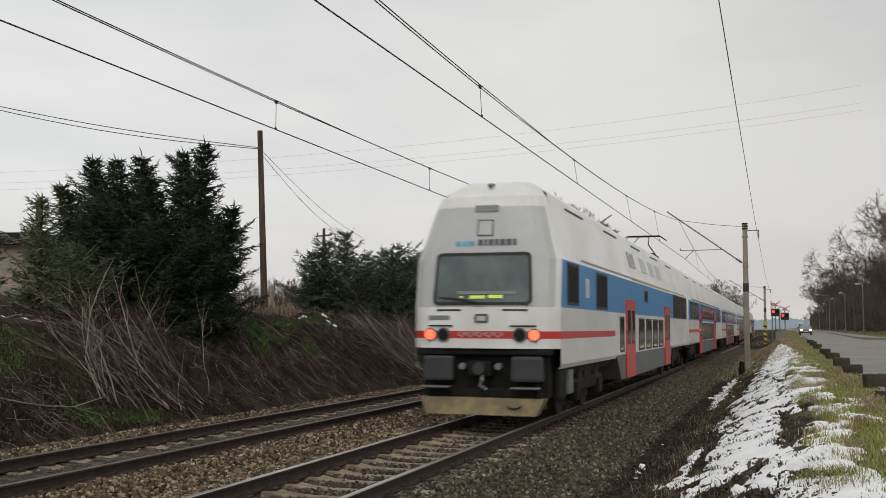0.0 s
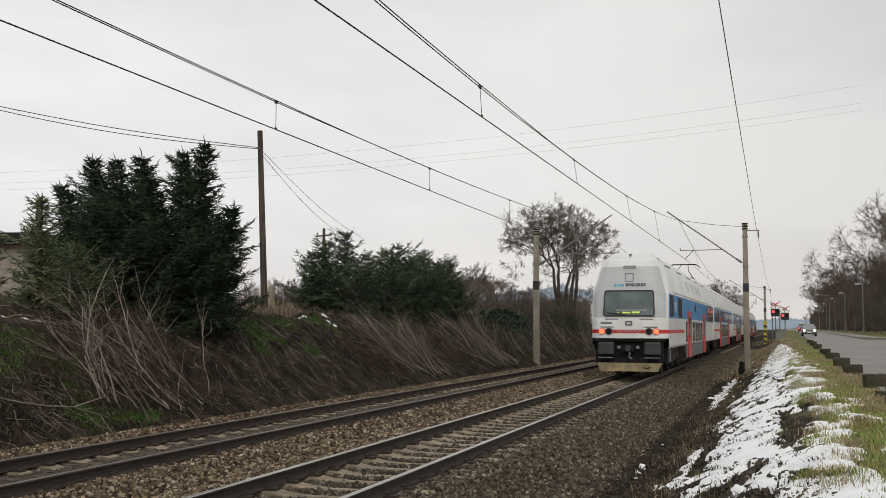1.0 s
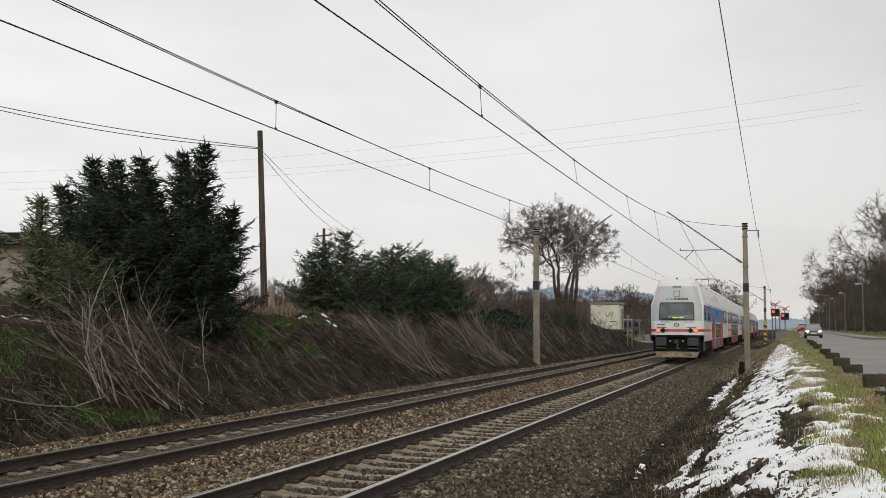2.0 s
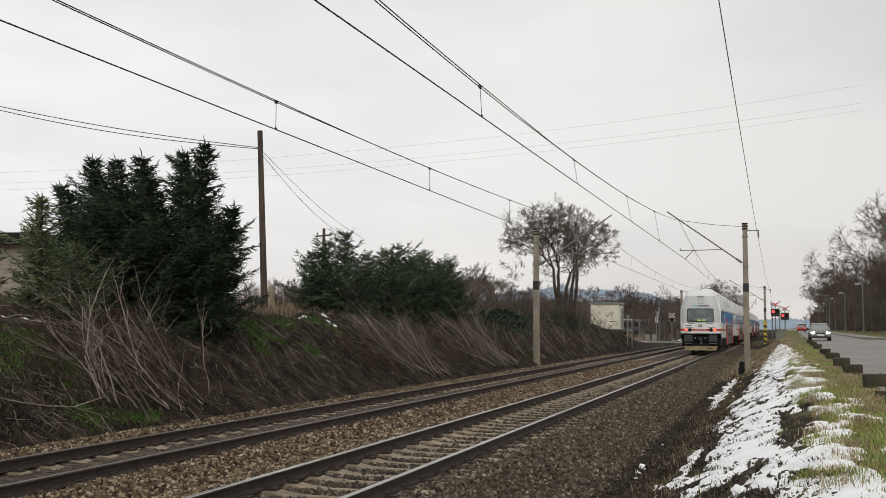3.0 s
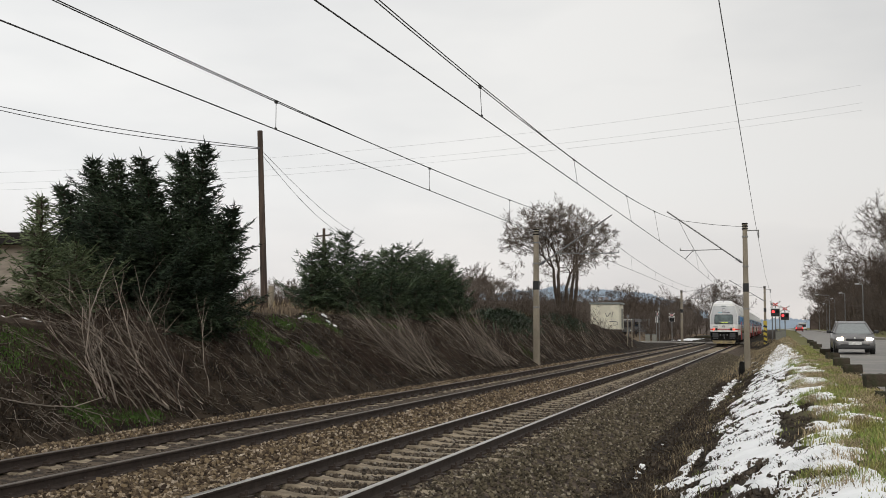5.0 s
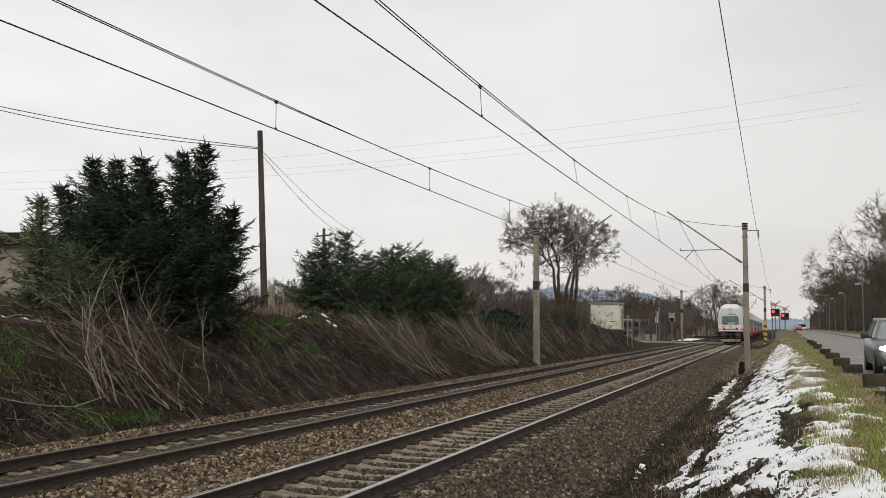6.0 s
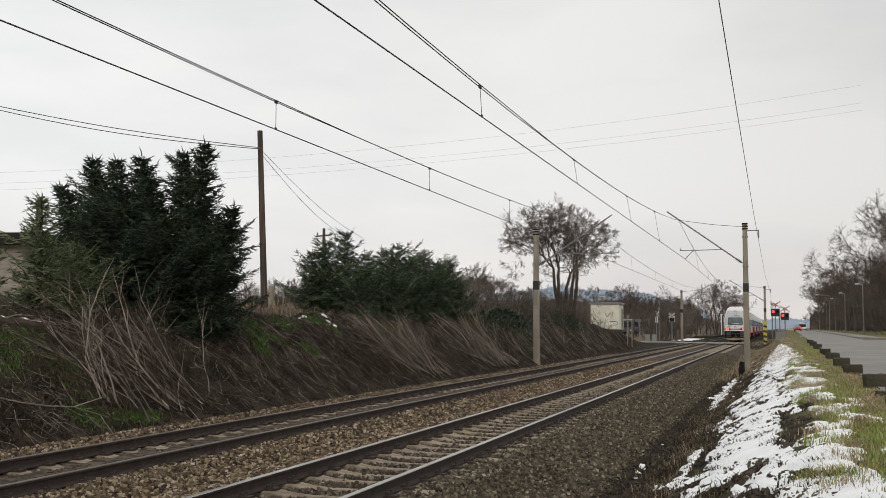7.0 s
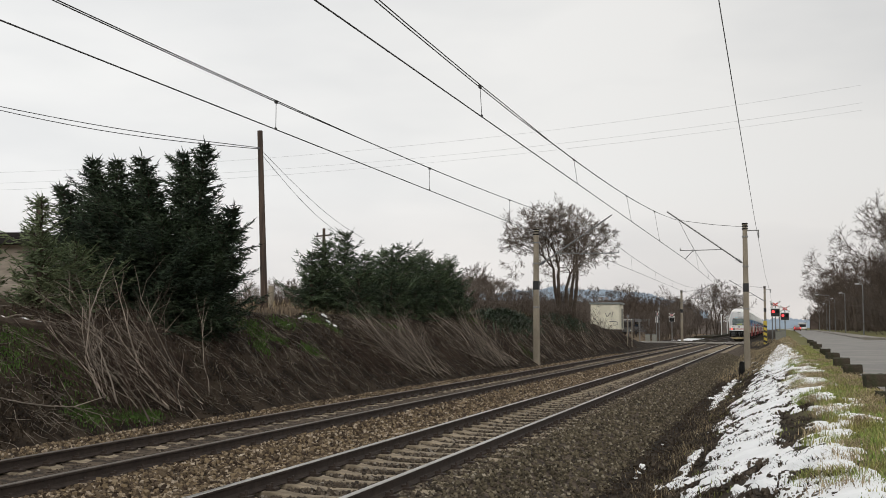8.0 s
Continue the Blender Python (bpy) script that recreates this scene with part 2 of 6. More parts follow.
class Soup:
    """Gathers many small pieces for one mesh."""

    def __init__(self):
        self.v, self.f = [], []

    def add(self, verts, faces):
        o = len(self.v)
        self.v.extend(verts)
        self.f.extend(tuple(i + o for i in fc) for fc in faces)

    def tube(self, pts, radii, seg=4):
        """A tapered round stick along pts."""
        o = len(self.v)
        n = len(pts)
        for i, p in enumerate(pts):
            a, b = pts[max(0, i - 1)], pts[min(n - 1, i + 1)]
            d = Vector(b) - Vector(a)
            if d.length < 1e-9:
                d = Vector((0, 0, 1))
            d.normalize()
            s = d.cross(Vector((0.31, 0.52, 0.79)) if abs(d.z) > 0.8 else Vector((0, 0, 1))).normalized()
            t = d.cross(s)
            for k in range(seg):
                a2 = 2 * math.pi * k / seg
                w = Vector(p) + radii[i] * (math.cos(a2) * s + math.sin(a2) * t)
                self.v.append((w.x, w.y, w.z))
        for i in range(n - 1):
            for k in range(seg):
                k2 = (k + 1) % seg
                self.f.append((o + i * seg + k, o + i * seg + k2, o + (i + 1) * seg + k2, o + (i + 1) * seg + k))

    def make(self, name, material, parent=None, smooth=False, label=""):
        return mesh_ob(name, self.v, self.f, material, parent, smooth, label)


def thing(name, label, category, at=(0, 0, 0), group="", kind=""):
    e = new(name)
    e.empty_display_size = 0.2
    e.location = at
    return tagged(e, label, category, group, kind)


def wire(name, pts, r, parent=None, material=None, label=""):
    s = Soup()
    s.tube(pts, [r] * len(pts), 5)
    return s.make(name, material or M_WIRE, parent, True, label)


def lerp(t, a, b):
    return a + (b - a) * t


def step(t, a, b):
    t = min(1.0, max(0.0, (t - a) / (b - a)))
    return t * t * (3 - 2 * t)


def piecewise(x, knots):
    if x <= knots[0][0]:
        return knots[0][1]
    for (x0, z0), (x1, z1) in zip(knots, knots[1:]):
        if x <= x1:
            return z0 + (z1 - z0) * (x - x0) / (x1 - x0)
    return knots[-1][1]


# ---- ground ----
FAR = -3.83          # the far track's centre line
CROSS_Y = 125.0      # the level crossing
ROAD_L, ROAD_R = 6.85, 11.3      # the road's edges where it passes the camera


def road_z(y):
    """The road climbs gently away from the camera."""
    return piecewise(y, ((-40, 0.60), (20, 0.66), (55, 0.73), (83, 0.80), (137, 0.92), (240, 1.08), (1500, 1.2)))


def road_x(y):
    """The road drifts away from the railway."""
    return 0.0105 * (min(y, 300.0) - 20.0) if y > 20 else 0.0


def bank_top(y):
    """Height of the cutting's rim beside the far track."""
    return piecewise(y, ((-40, 1.8), (12, 1.85), (17, 2.05), (26, 2.1), (32, 2.2), (40, 2.1), (52, 2.4), (73, 2.35), (93, 1.6), (110, 0.25), (118, -0.1)))


def ground_z(x, y):
    n = noise.noise(Vector((x * 0.9, y * 0.5, 3.1)))
    n2 = noise.noise(Vector((x * 0.25, y * 0.14, 7.7)))
    if x <= -6.5:
        top = bank_top(y)
        base = piecewise(x, ((-400, top + 0.6), (-60, top + 0.5), (-22, top + 0.35), (-12, top + 0.2), (-9.9, top), (-9.0, top * 0.8 - 0.05), (-7.3, 0.25 * top - 0.35), (-6.5, -0.42)))
        amp = 0.12 + 0.18 * step(-x, 7.0, 9.0)
        z = base + (amp * n + 0.07 * noise.noise(Vector((x * 3.1, y * 2.6, 1.7))) + 0.10 * noise.noise(Vector((x * 1.6, y * 1.3, 5.7)))) * step(-x, 6.5, 8.0) + 0.25 * n2 * step(-x, 8.0, 11.0)
        return lerp(step(y, 108, 118), z, -0.05)
    if x <= -5.4:
        return lerp(step(y, 112, 120), piecewise(x, ((-6.5, -0.42), (-6.3, -0.50), (-5.4, -0.36))), -0.05)
    if x <= 1.5:
        return lerp(step(y, 118, 121), -0.36, -0.06)
    edge = piecewise(x, ((1.5, -0.24), (2.4, -0.52), (3.2, -0.56), (3.7, -0.36), (4.6, 0.12), (5.5, 0.48), (6.1, 0.57), (6.7, 0.58), (16.0, 0.58), (18, 0.75), (24, 1.0), (60, 2.4), (200, 3.0))) + (road_z(y) - 0.66) * step(x, 3.7, 6.4)
    amp = 0.06 * step(x, 2.4, 3.4) * (1 - step(x, 5.8, 6.3)) + 0.1 * step(x, 15.5, 20)
    flat = piecewise(x, ((1.5, -0.06), (6.9, 0.82), (13.9, 0.82)))
    z = edge + amp * n
    return lerp(step(y, 110, 121) * (1 - step(x, 6.0, 6.4)), z, flat)


def axis(*runs):
    out = []
    for a, b, s in runs:
        n = max(1, round((b - a) / s))
        out += [a + (b - a) * i / n for i in range(n)]
    return out + [runs[-1][1]]


def build_ground():
    xs = axis((-2500, -400, 300), (-400, -60, 20), (-60, -22, 2.0), (-22, -11, 0.5), (-11, -5.4, 0.2), (-5.4, 1.4, 0.6), (1.4, 6.4, 0.12), (6.4, 14, 0.8), (14, 30, 1.5), (30, 200, 10), (200, 2500, 300))
    ys = axis((-300, -10, 20), (-10, 4, 1.0), (4, 40, 0.25), (40, 110, 0.8), (110, 200, 6), (200, 800, 50), (800, 4500, 400))
    verts = [(x, y, ground_z(x, y)) for y in ys for x in xs]
    nx = len(xs)
    faces = [(j * nx + i, j * nx + i + 1, (j + 1) * nx + i + 1, (j + 1) * nx + i) for j in range(len(ys) - 1) for i in range(nx - 1)]
    g = mesh_ob("ground", verts, faces, M_SOIL, smooth=True)
    tagged(g, "dark bare winter soil and dead grass along the railway", "ground", kind="structure")
    return g


build_ground()


# ---- railway ----
def build_bed():
    """Crushed-stone bed of both tracks, with sloping shoulders."""
    prof = ((-7.0, -0.40), (-6.5, -0.25), (-5.45, -0.185), (-4.6, -0.183), (-3.3, -0.183), (-2.5, -0.19), (-1.97, -0.26), (-1.3, -0.20), (-0.92, -0.19), (-0.64, -0.232), (0.64, -0.232), (0.92, -0.192), (1.45, -0.205), (1.9, -0.34), (2.5, -0.50), (2.9, -0.62))
    xs = axis((-7.0, 2.9, 0.15))
    ys = axis((-30, 5, 5), (5, 40, 0.3), (40, 120, 1.5))
    verts = [(x, y, piecewise(x, prof) + 0.03 * noise.noise(Vector((x * 2.5, y * 2.5, 0)))) for y in ys for x in xs]
    nx = len(xs)
    faces = [(j * nx + i, j * nx + i + 1, (j + 1) * nx + i + 1, (j + 1) * nx + i) for j in range(len(ys) - 1) for i in range(nx - 1)]
    b = mesh_ob("ballast_bed", verts, faces, M_BED, smooth=True)
    tagged(b, "brown crushed stone bed under both railway tracks", "ballast", kind="structure")
    return prof


BED = build_bed()


def rail_mesh(name, material, prof, y0, y1, x, parent):
    n = len(prof)
    verts = [(x + px, y, pz) for y in (y0, y1) for px, pz in prof]
    faces = [(i, (i + 1) % n, n + (i + 1) % n, n + i) for i in range(n)] + [tuple(range(n))[::-1], tuple(range(n, 2 * n))]
    return mesh_ob(name, verts, faces, material, parent)


RAIL_FOOT = [(-0.068, -0.159), (0.068, -0.159), (0.068, -0.148), (0.02, -0.132), (0.0085, -0.115), (0.0085, -0.045), (0.033, -0.034), (0.036, -0.010),
             (-0.036, -0.010), (-0.033, -0.034), (-0.0085, -0.045), (-0.0085, -0.115), (-0.02, -0.132), (-0.068, -0.148)]
RAIL_TOP = [(-0.036, -0.0098), (0.036, -0.0098), (0.034, -0.003), (0.026, 0.0), (-0.026, 0.0), (-0.034, -0.003)]


def sleeper_mesh():
    stations = ((-1.21, -0.20, 0.115), (-1.17, -0.178, 0.125), (-0.95, -0.164, 0.13), (-0.58, -0.164, 0.13), (-0.40, -0.192, 0.115), (-0.15, -0.205, 0.105))
    stations = stations + tuple((-x, z, w) for x, z, w in reversed(stations))
    verts, faces = [], []
    for x, z, w in stations:
        verts += [(x, -w - 0.03, -0.36), (x, -w, z - 0.012), (x, -w + 0.012, z), (x, w - 0.012, z), (x, w, z - 0.012), (x, w + 0.03, -0.36)]
    for i in range(len(stations) - 1):
        for k in range(5):
            faces.append((i * 6 + k, i * 6 + k + 1, i * 6 + 7 + k, i * 6 + 6 + k))
    faces += [tuple(range(6)), tuple(range(len(verts) - 6, len(verts)))[::-1]]
    me = bpy.data.meshes.new("sleeper")
    me.from_pydata(verts, [], faces)
    me.materials.append(M_CONC_SLEEPER)
    me.update()
    return me


def clamp_mesh():
    bm = bmesh.new()
    for sx in (-1, 1):
        bm_box(bm, (0.12, 0.13, 0.035), pose(sx * 0.13, 0, -0.150))
        bm_box(bm, (0.07, 0.05, 0.05), pose(sx * 0.085, 0, -0.128))
        cyl(bm, (sx * 0.12, 0, -0.14), (sx * 0.12, 0, -0.075), 0.017, seg=6)
    me = bpy.data.meshes.new("rail_clamp")
    bm.to_mesh(me)
    bm.free()
    me.materials.append(M_RUST)
    return me


SLEEPER, CLAMP = sleeper_mesh(), clamp_mesh()


def build_track(x0, label, shift, head):
    rng = random.Random(int(x0 * 10) + 91)
    tr = thing("railway_track", label, "railway track", (x0, 0, 0), "railway tracks", "structure")
    for side in (-0.7535, 0.7535):
        r = rail_mesh("rail", M_RUST, RAIL_FOOT, -30, 420, 0, tr)
        r.location.x = side
        rail_mesh("running_surface", head, RAIL_TOP, -30, 420, 0, r)["label"] = "worn rail head"
    for i in range(216):
        s = new("sleeper", SLEEPER)
        s.parent = tr
        s.matrix_basis = pose(rng.uniform(-0.02, 0.02), -9.31 + shift + i * 0.605 + rng.uniform(-0.015, 0.015), rng.uniform(-0.006, 0.004), 0, 0, rng.uniform(-0.6, 0.6))
        if i < 97:
            for side in (-0.7535, 0.7535):
                c = new("rail_clamp", CLAMP)
                c.parent, c.location = s, (side, 0, 0)
    return tr


build_track(0.0, "rusty steel rails with shiny tops on concrete sleepers", 0.0, M_RAILTOP)
build_track(FAR, "rusty steel rails on dusty half-buried concrete sleepers", 0.2, M_RAILDULL)

STONES = []
for variant in range(6):
    rng0 = random.Random(variant)
    bm0 = bmesh.new()
    bmesh.ops.create_cube(bm0, size=1.3)
    pts = []
    for v0 in bm0.verts:
        k = rng0.uniform(0.70, 1.15)
        pts.append((v0.co.x * k, v0.co.y * k * 0.85, v0.co.z * k * 0.7))
    STONES.append((np.array(pts), [tuple(w.index for w in f.verts) for f in bm0.faces]))
    bm0.free()


def scatter_stones(name, label, material, count, place, smin, smax, seed):
    """Loose stones, each its own closed piece, joined into one mass."""
    rng = random.Random(seed)
    V, F, off = [], [], 0
    while count > 0:
        x, y, z = place(rng)
        count -= 1
        pts, fcs = STONES[rng.randrange(6)]
        e = Euler((rng.uniform(0, 6.3), rng.uniform(0, 6.3), rng.uniform(0, 6.3))).to_matrix()
        r = rng.uniform(smin, smax) * (0.75 + 0.5 * rng.random() ** 3)
        V.append(pts @ (np.array(e).T * r) + np.array((x, y, z + r * 0.25)))
        F.extend(tuple(i + off for i in f) for f in fcs)
        off += len(pts)
    me = bpy.data.meshes.new(name)
    me.from_pydata(np.concatenate(V).tolist(), [], F)
    me.materials.append(material)
    me.update()
    return tagged(new(name, me), label, "ballast", kind="stuff")


def near_y(rng, y0, y1):
    """More stones close by than far off."""
    return y0 + (y1 - y0) * rng.random() ** 1.7


def bed_between(rng):
    x = rng.uniform(-2.95, -0.95)
    return x, near_y(rng, 7.0, 60.0), piecewise(x, BED) + 0.02


def bed_cribs(rng):
    while True:
        c = 0.0 if rng.random() < 0.75 else FAR
        x, y = c + rng.uniform(-1.35, 1.35), near_y(rng, 7.0, 80.0)
        ph = ((y - 4.0 - (0.0 if c == 0.0 else 0.2)) / 0.605) % 1.0
        if (0.22 < ph < 0.78 or rng.random() < 0.07 or (c != 0.0 and abs(x - c) > 0.85)) and abs(abs(x - c) - 0.7535) > 0.1:
            return x, y, piecewise(x, BED) + (0.012 if c == 0.0 else -0.02)


def bed_right(rng):
    x = 1.17 + 1.83 * rng.random() if rng.random() < 0.87 else rng.uniform(0.86, 1.25)
    return x, near_y(rng, 7.0, 80.0), piecewise(x, BED) + 0.01


def bed_left(rng):
    x = rng.uniform(-6.95, -5.15)
    return x, near_y(rng, 8.0, 75.0), piecewise(x, BED) + 0.03


scatter_stones("ballast_stones", "tan and brown crushed stones lying between the tracks", M_STONE_TAN, 25000, bed_between, 0.024, 0.052, 11)
scatter_stones("ballast_stones", "dark stones packed between the concrete sleepers", M_STONE_DARK, 32000, bed_cribs, 0.024, 0.042, 12)
scatter_stones("ballast_stones", "dark grey-brown stones on the sloping track shoulder", M_STONE_GREY, 23000, bed_right, 0.020, 0.042, 13)
scatter_stones("ballast_stones", "pale tan stones along the foot of the cutting", M_STONE_TAN, 10500, bed_left, 0.022, 0.045, 14)


# ---- train ----
HALF = 1.335
PROFILE = [(1.30, 0.98, 0), (1.335, 1.06, 0), (1.335, 1.50, 1), (1.335, 1.63, 0), (1.335, 2.05, 2), (1.335, 2.90, 0), (1.305, 2.98, 0), (1.235, 3.22, 0), (1.07, 3.85, 0), (0.95, 4.14, 0), (0.66, 4.35, 0), (0.36, 4.38, 0), (0.0, 4.39, 0)]
CAR_LEN, CAR_STEP = 26.1, 26.75


def lean(z):
    return piecewise(z, ((1.9, 0.0), (3.0, 0.16), (3.75, 0.34), (4.05, 0.46), (4.35, 0.86), (4.39, 1.3)))


def side_width(z):
    for (xa, za, _), (xb, zb, _) in zip(PROFILE, PROFILE[1:]):
        if za <= z <= zb:
            return lerp((z - za) / (zb - za), xa, xb)
    return PROFILE[0][0] if z < 1 else 0.0


def car_body(name, parent, nose, stripe_to):
    """White body shell with painted bands; nose: the driver's end at y = 0."""
    ring = [(x, z) for x, z, _ in PROFILE] + [(-x, z) for x, z, _ in reversed(PROFILE[:-1])]
    stations = [0.8, stripe_to, 13.0, CAR_LEN - 0.15]
    verts, faces, mats = [], [], []
    n = len(ring)
    cols = [0.0, 0.25, 0.5, 0.74, 0.86, 0.94, 0.98, 1.0]
    arr = [-c for c in reversed(cols[1:])] + cols
    first = []
    for x, z in ring:
        y = (lean(z) + 0.34) if nose else 0.15
        first.append((x, min(y, 1.9), z))
    verts += first
    for s in stations:
        verts += [(x, s if s > 1.9 else max(s, 1.9) if nose else s, z) for x, z in ring]
    for j in range(len(stations)):
        for i in range(n - 1):
            k = i if i < len(PROFILE) - 1 else n - 2 - i
            band = PROFILE[k][2]
            if band == 1 and j >= 2:
                band = 0
            faces.append((j * n + i, j * n + i + 1, (j + 1) * n + i + 1, (j + 1) * n + i))
            mats.append(band)
    # end walls and the driver's end
    last = len(stations) * n
    faces.append(tuple(range(last, last + n)))
    mats.append(0)
    if nose:
        zs = [1.33, 1.50, 1.63, 2.05, 2.45, 2.90, 3.22, 3.55, 3.85, 4.05, 4.20, 4.35, 4.38]
        base = len(verts)
        for z in zs:
            w = side_width(z)
            for a in arr:
                verts.append((a * w, min(1.9, lean(z) + 0.34 * abs(a) ** 7), z))
        m = len(arr)
        for b in range(len(zs) - 1):
            for a in range(m - 1):
                faces.append((base + b * m + a, base + b * m + a + 1, base + (b + 1) * m + a + 1, base + (b + 1) * m + a))
                inner = abs(arr[a] + arr[a + 1]) / 2 < 0.9
                # Inner front above 2.05 m gets light grey, the rim stays white.
                mats.append(1 if zs[b] == 1.50 else (3 if inner and 2.05 <= zs[b] < 3.85 else 0))
    else:
        faces.append(tuple(range(n))[::-1])
        mats.append(0)
    ob = mesh_ob(name, verts, faces, M_WHITE, parent)
    for m in (M_RED, M_BLUE, M_FACE):
        ob.data.materials.append(m)
    ob.data.polygons.foreach_set("material_index", mats)
    bm = bmesh.new()
    bm.from_mesh(ob.data)
    bmesh.ops.remove_doubles(bm, verts=bm.verts, dist=0.004)
    bmesh.ops.recalc_face_normals(bm, faces=bm.faces)
    for e in bm.edges:
        e.smooth = e.calc_face_angle(0) < 0.22 if len(e.link_faces) == 2 else True
    for f in bm.faces:
        f.smooth = True
    bm.to_mesh(ob.data)
    bm.free()
    return ob


def pane(name, parent, side, y0, y1, z0, z1, material, depth=0.012, frame_w=0.05, frame_mat=None, label=""):
    """A flush window or door leaf on a vertical body side, with its rubber seal."""
    x = side * (HALF + depth / 2)
    b = box((depth, y1 - y0, z1 - z0), (x, (y0 + y1) / 2, (z0 + z1) / 2), 0.004)
    ob = part(name, b, material, parent, label)
    if frame_mat:
        bm = bmesh.new()
        for zz in (z0, z1):
            bm_box(bm, (depth + 0.012, y1 - y0 + frame_w, frame_w), pose(x, (y0 + y1) / 2, zz))
        for yy in (y0, y1):
            bm_box(bm, (depth + 0.010, frame_w, z1 - z0 + frame_w), pose(x, yy, (z0 + z1) / 2))
        part("seal", bm, frame_mat, ob)
    return ob


def roof_pane(parent, side, y0, y1, tint):
    """A flat pane in the sloping upper side, in the given tint."""
    pts = []
    for y in (y0, y1):
        for z in (3.30, 3.72):
            pts.append((side * (side_width(z) + 0.012), y, z + 0.004))
    return mesh_ob("upper_pane", [*pts, *[(p[0] - side * 0.02, p[1], p[2] - 0.01) for p in pts]],
                   [(0, 1, 3, 2), (4, 6, 7, 5), (0, 2, 6, 4), (1, 5, 7, 3), (0, 4, 5, 1), (2, 3, 7, 6)], tint, parent)


def door(parent, side, y0, y1):
    d = pane("door", parent, side, y0, y1, 0.46, 2.40, M_RED, 0.03, label="red double sliding door with narrow windows")
    mid = (y0 + y1) / 2
    for ya, yb in ((y0 + 0.13, mid - 0.12), (mid + 0.12, y1 - 0.13)):
        part("door_window", box((0.05, yb - ya, 0.85), (side * (HALF + 0.012), (ya + yb) / 2, 1.72), 0.01), M_GLASS, d)
        part("handle", box((0.03, 0.03, 0.35), (side * (HALF + 0.035), mid + (0.05 if ya > mid else -0.05), 1.75), 0.008), M_STEEL, d)
    return d


WHEELS = []


def bogie(parent, y):
    b = part("bogie", box((2.0, 3.0, 0.22), (0, 0, 0.62), 0.04), M_UNDER, parent)
    b.location = (0, y, 0)
    for s in (-1, 1):
        bm = box((0.16, 3.5, 0.26), (s * 1.08, 0, 0.58), 0.05)
        bm_box(bm, (0.14, 0.9, 0.34), pose(s * 1.09, 0, 0.80), 0.05)
        part("side_frame", bm, M_UNDER, b)
        for dy in (-1.25, 1.25):
            part("axle_box", box((0.24, 0.42, 0.36), (s * 1.10, dy, 0.47), 0.05), M_UNDER, b)
            part("spring", cyl(bmesh.new(), (s * 1.10, dy * 0.75, 0.62), (s * 1.10, dy * 0.75, 0.95), 0.11, seg=12), M_RUST, b)
    for dy in (-1.25, 1.25):
        bm = cyl(bmesh.new(), (-1.0, 0, 0), (1.0, 0, 0), 0.09, seg=12)
        for s in (-1, 1):
            cyl(bm, (s * 0.70, 0, 0), (s * 0.82, 0, 0), 0.455, seg=28)
            cyl(bm, (s * 0.67, 0, 0), (s * 0.705, 0, 0), 0.485, seg=28)
            bm_box(bm, (0.06, 0.5, 0.08), pose(s * 0.82, 0, 0))
        w = part("wheelset", bm, M_RUST, b)
        w.location = (0, dy, 0.458)
        WHEELS.append((w, dy))
    return b


def pantograph(parent, y):
    """Raised current collector: base frame, two arm pairs and a double head with horns."""
    base = bmesh.new()
    for q in (-1, 1):
        cyl(base, (q * 0.45, y - 1.0, 4.50), (q * 0.45, y + 0.9, 4.50), 0.03, seg=8)
    for dy in (-0.95, 0.85):
        cyl(base, (-0.5, y + dy, 4.50), (0.5, y + dy, 4.50), 0.025, seg=8)
    p = part("pantograph", base, M_UNDER, parent, "raised dark current collector")
    for q in (-1, 1):
        for dy in (-0.9, 0.8):
            part("insulator", cyl(bmesh.new(), (q * 0.45, y + dy, 4.30), (q * 0.45, y + dy, 4.50), 0.06, seg=8), M_LOGO_DARK, p)
        part("lower_arm", cyl(bmesh.new(), (q * 0.42, y + 0.8, 4.52), (q * 0.30, y - 0.9, 4.86), 0.022, seg=8), M_UNDER, p)
        part("upper_arm", cyl(bmesh.new(), (q * 0.30, y - 0.9, 4.86), (q * 0.20, y + 0.2, 5.24), 0.017, seg=8), M_UNDER, p)
    for dy in (0.0, 0.38):
        s = Soup()
        s.tube([Vector((-0.86, y + dy, 5.10)), Vector((-0.62, y + dy, 5.27)), Vector((0.62, y + dy, 5.27)), Vector((0.86, y + dy, 5.10))], [0.02] * 4, 7)
        s.make("contact_strip", M_UNDER, p)
    part("head_bar", cyl(bmesh.new(), (-0.24, y + 0.2, 5.25), (0.24, y + 0.2, 5.25), 0.02, seg=8), M_UNDER, p)


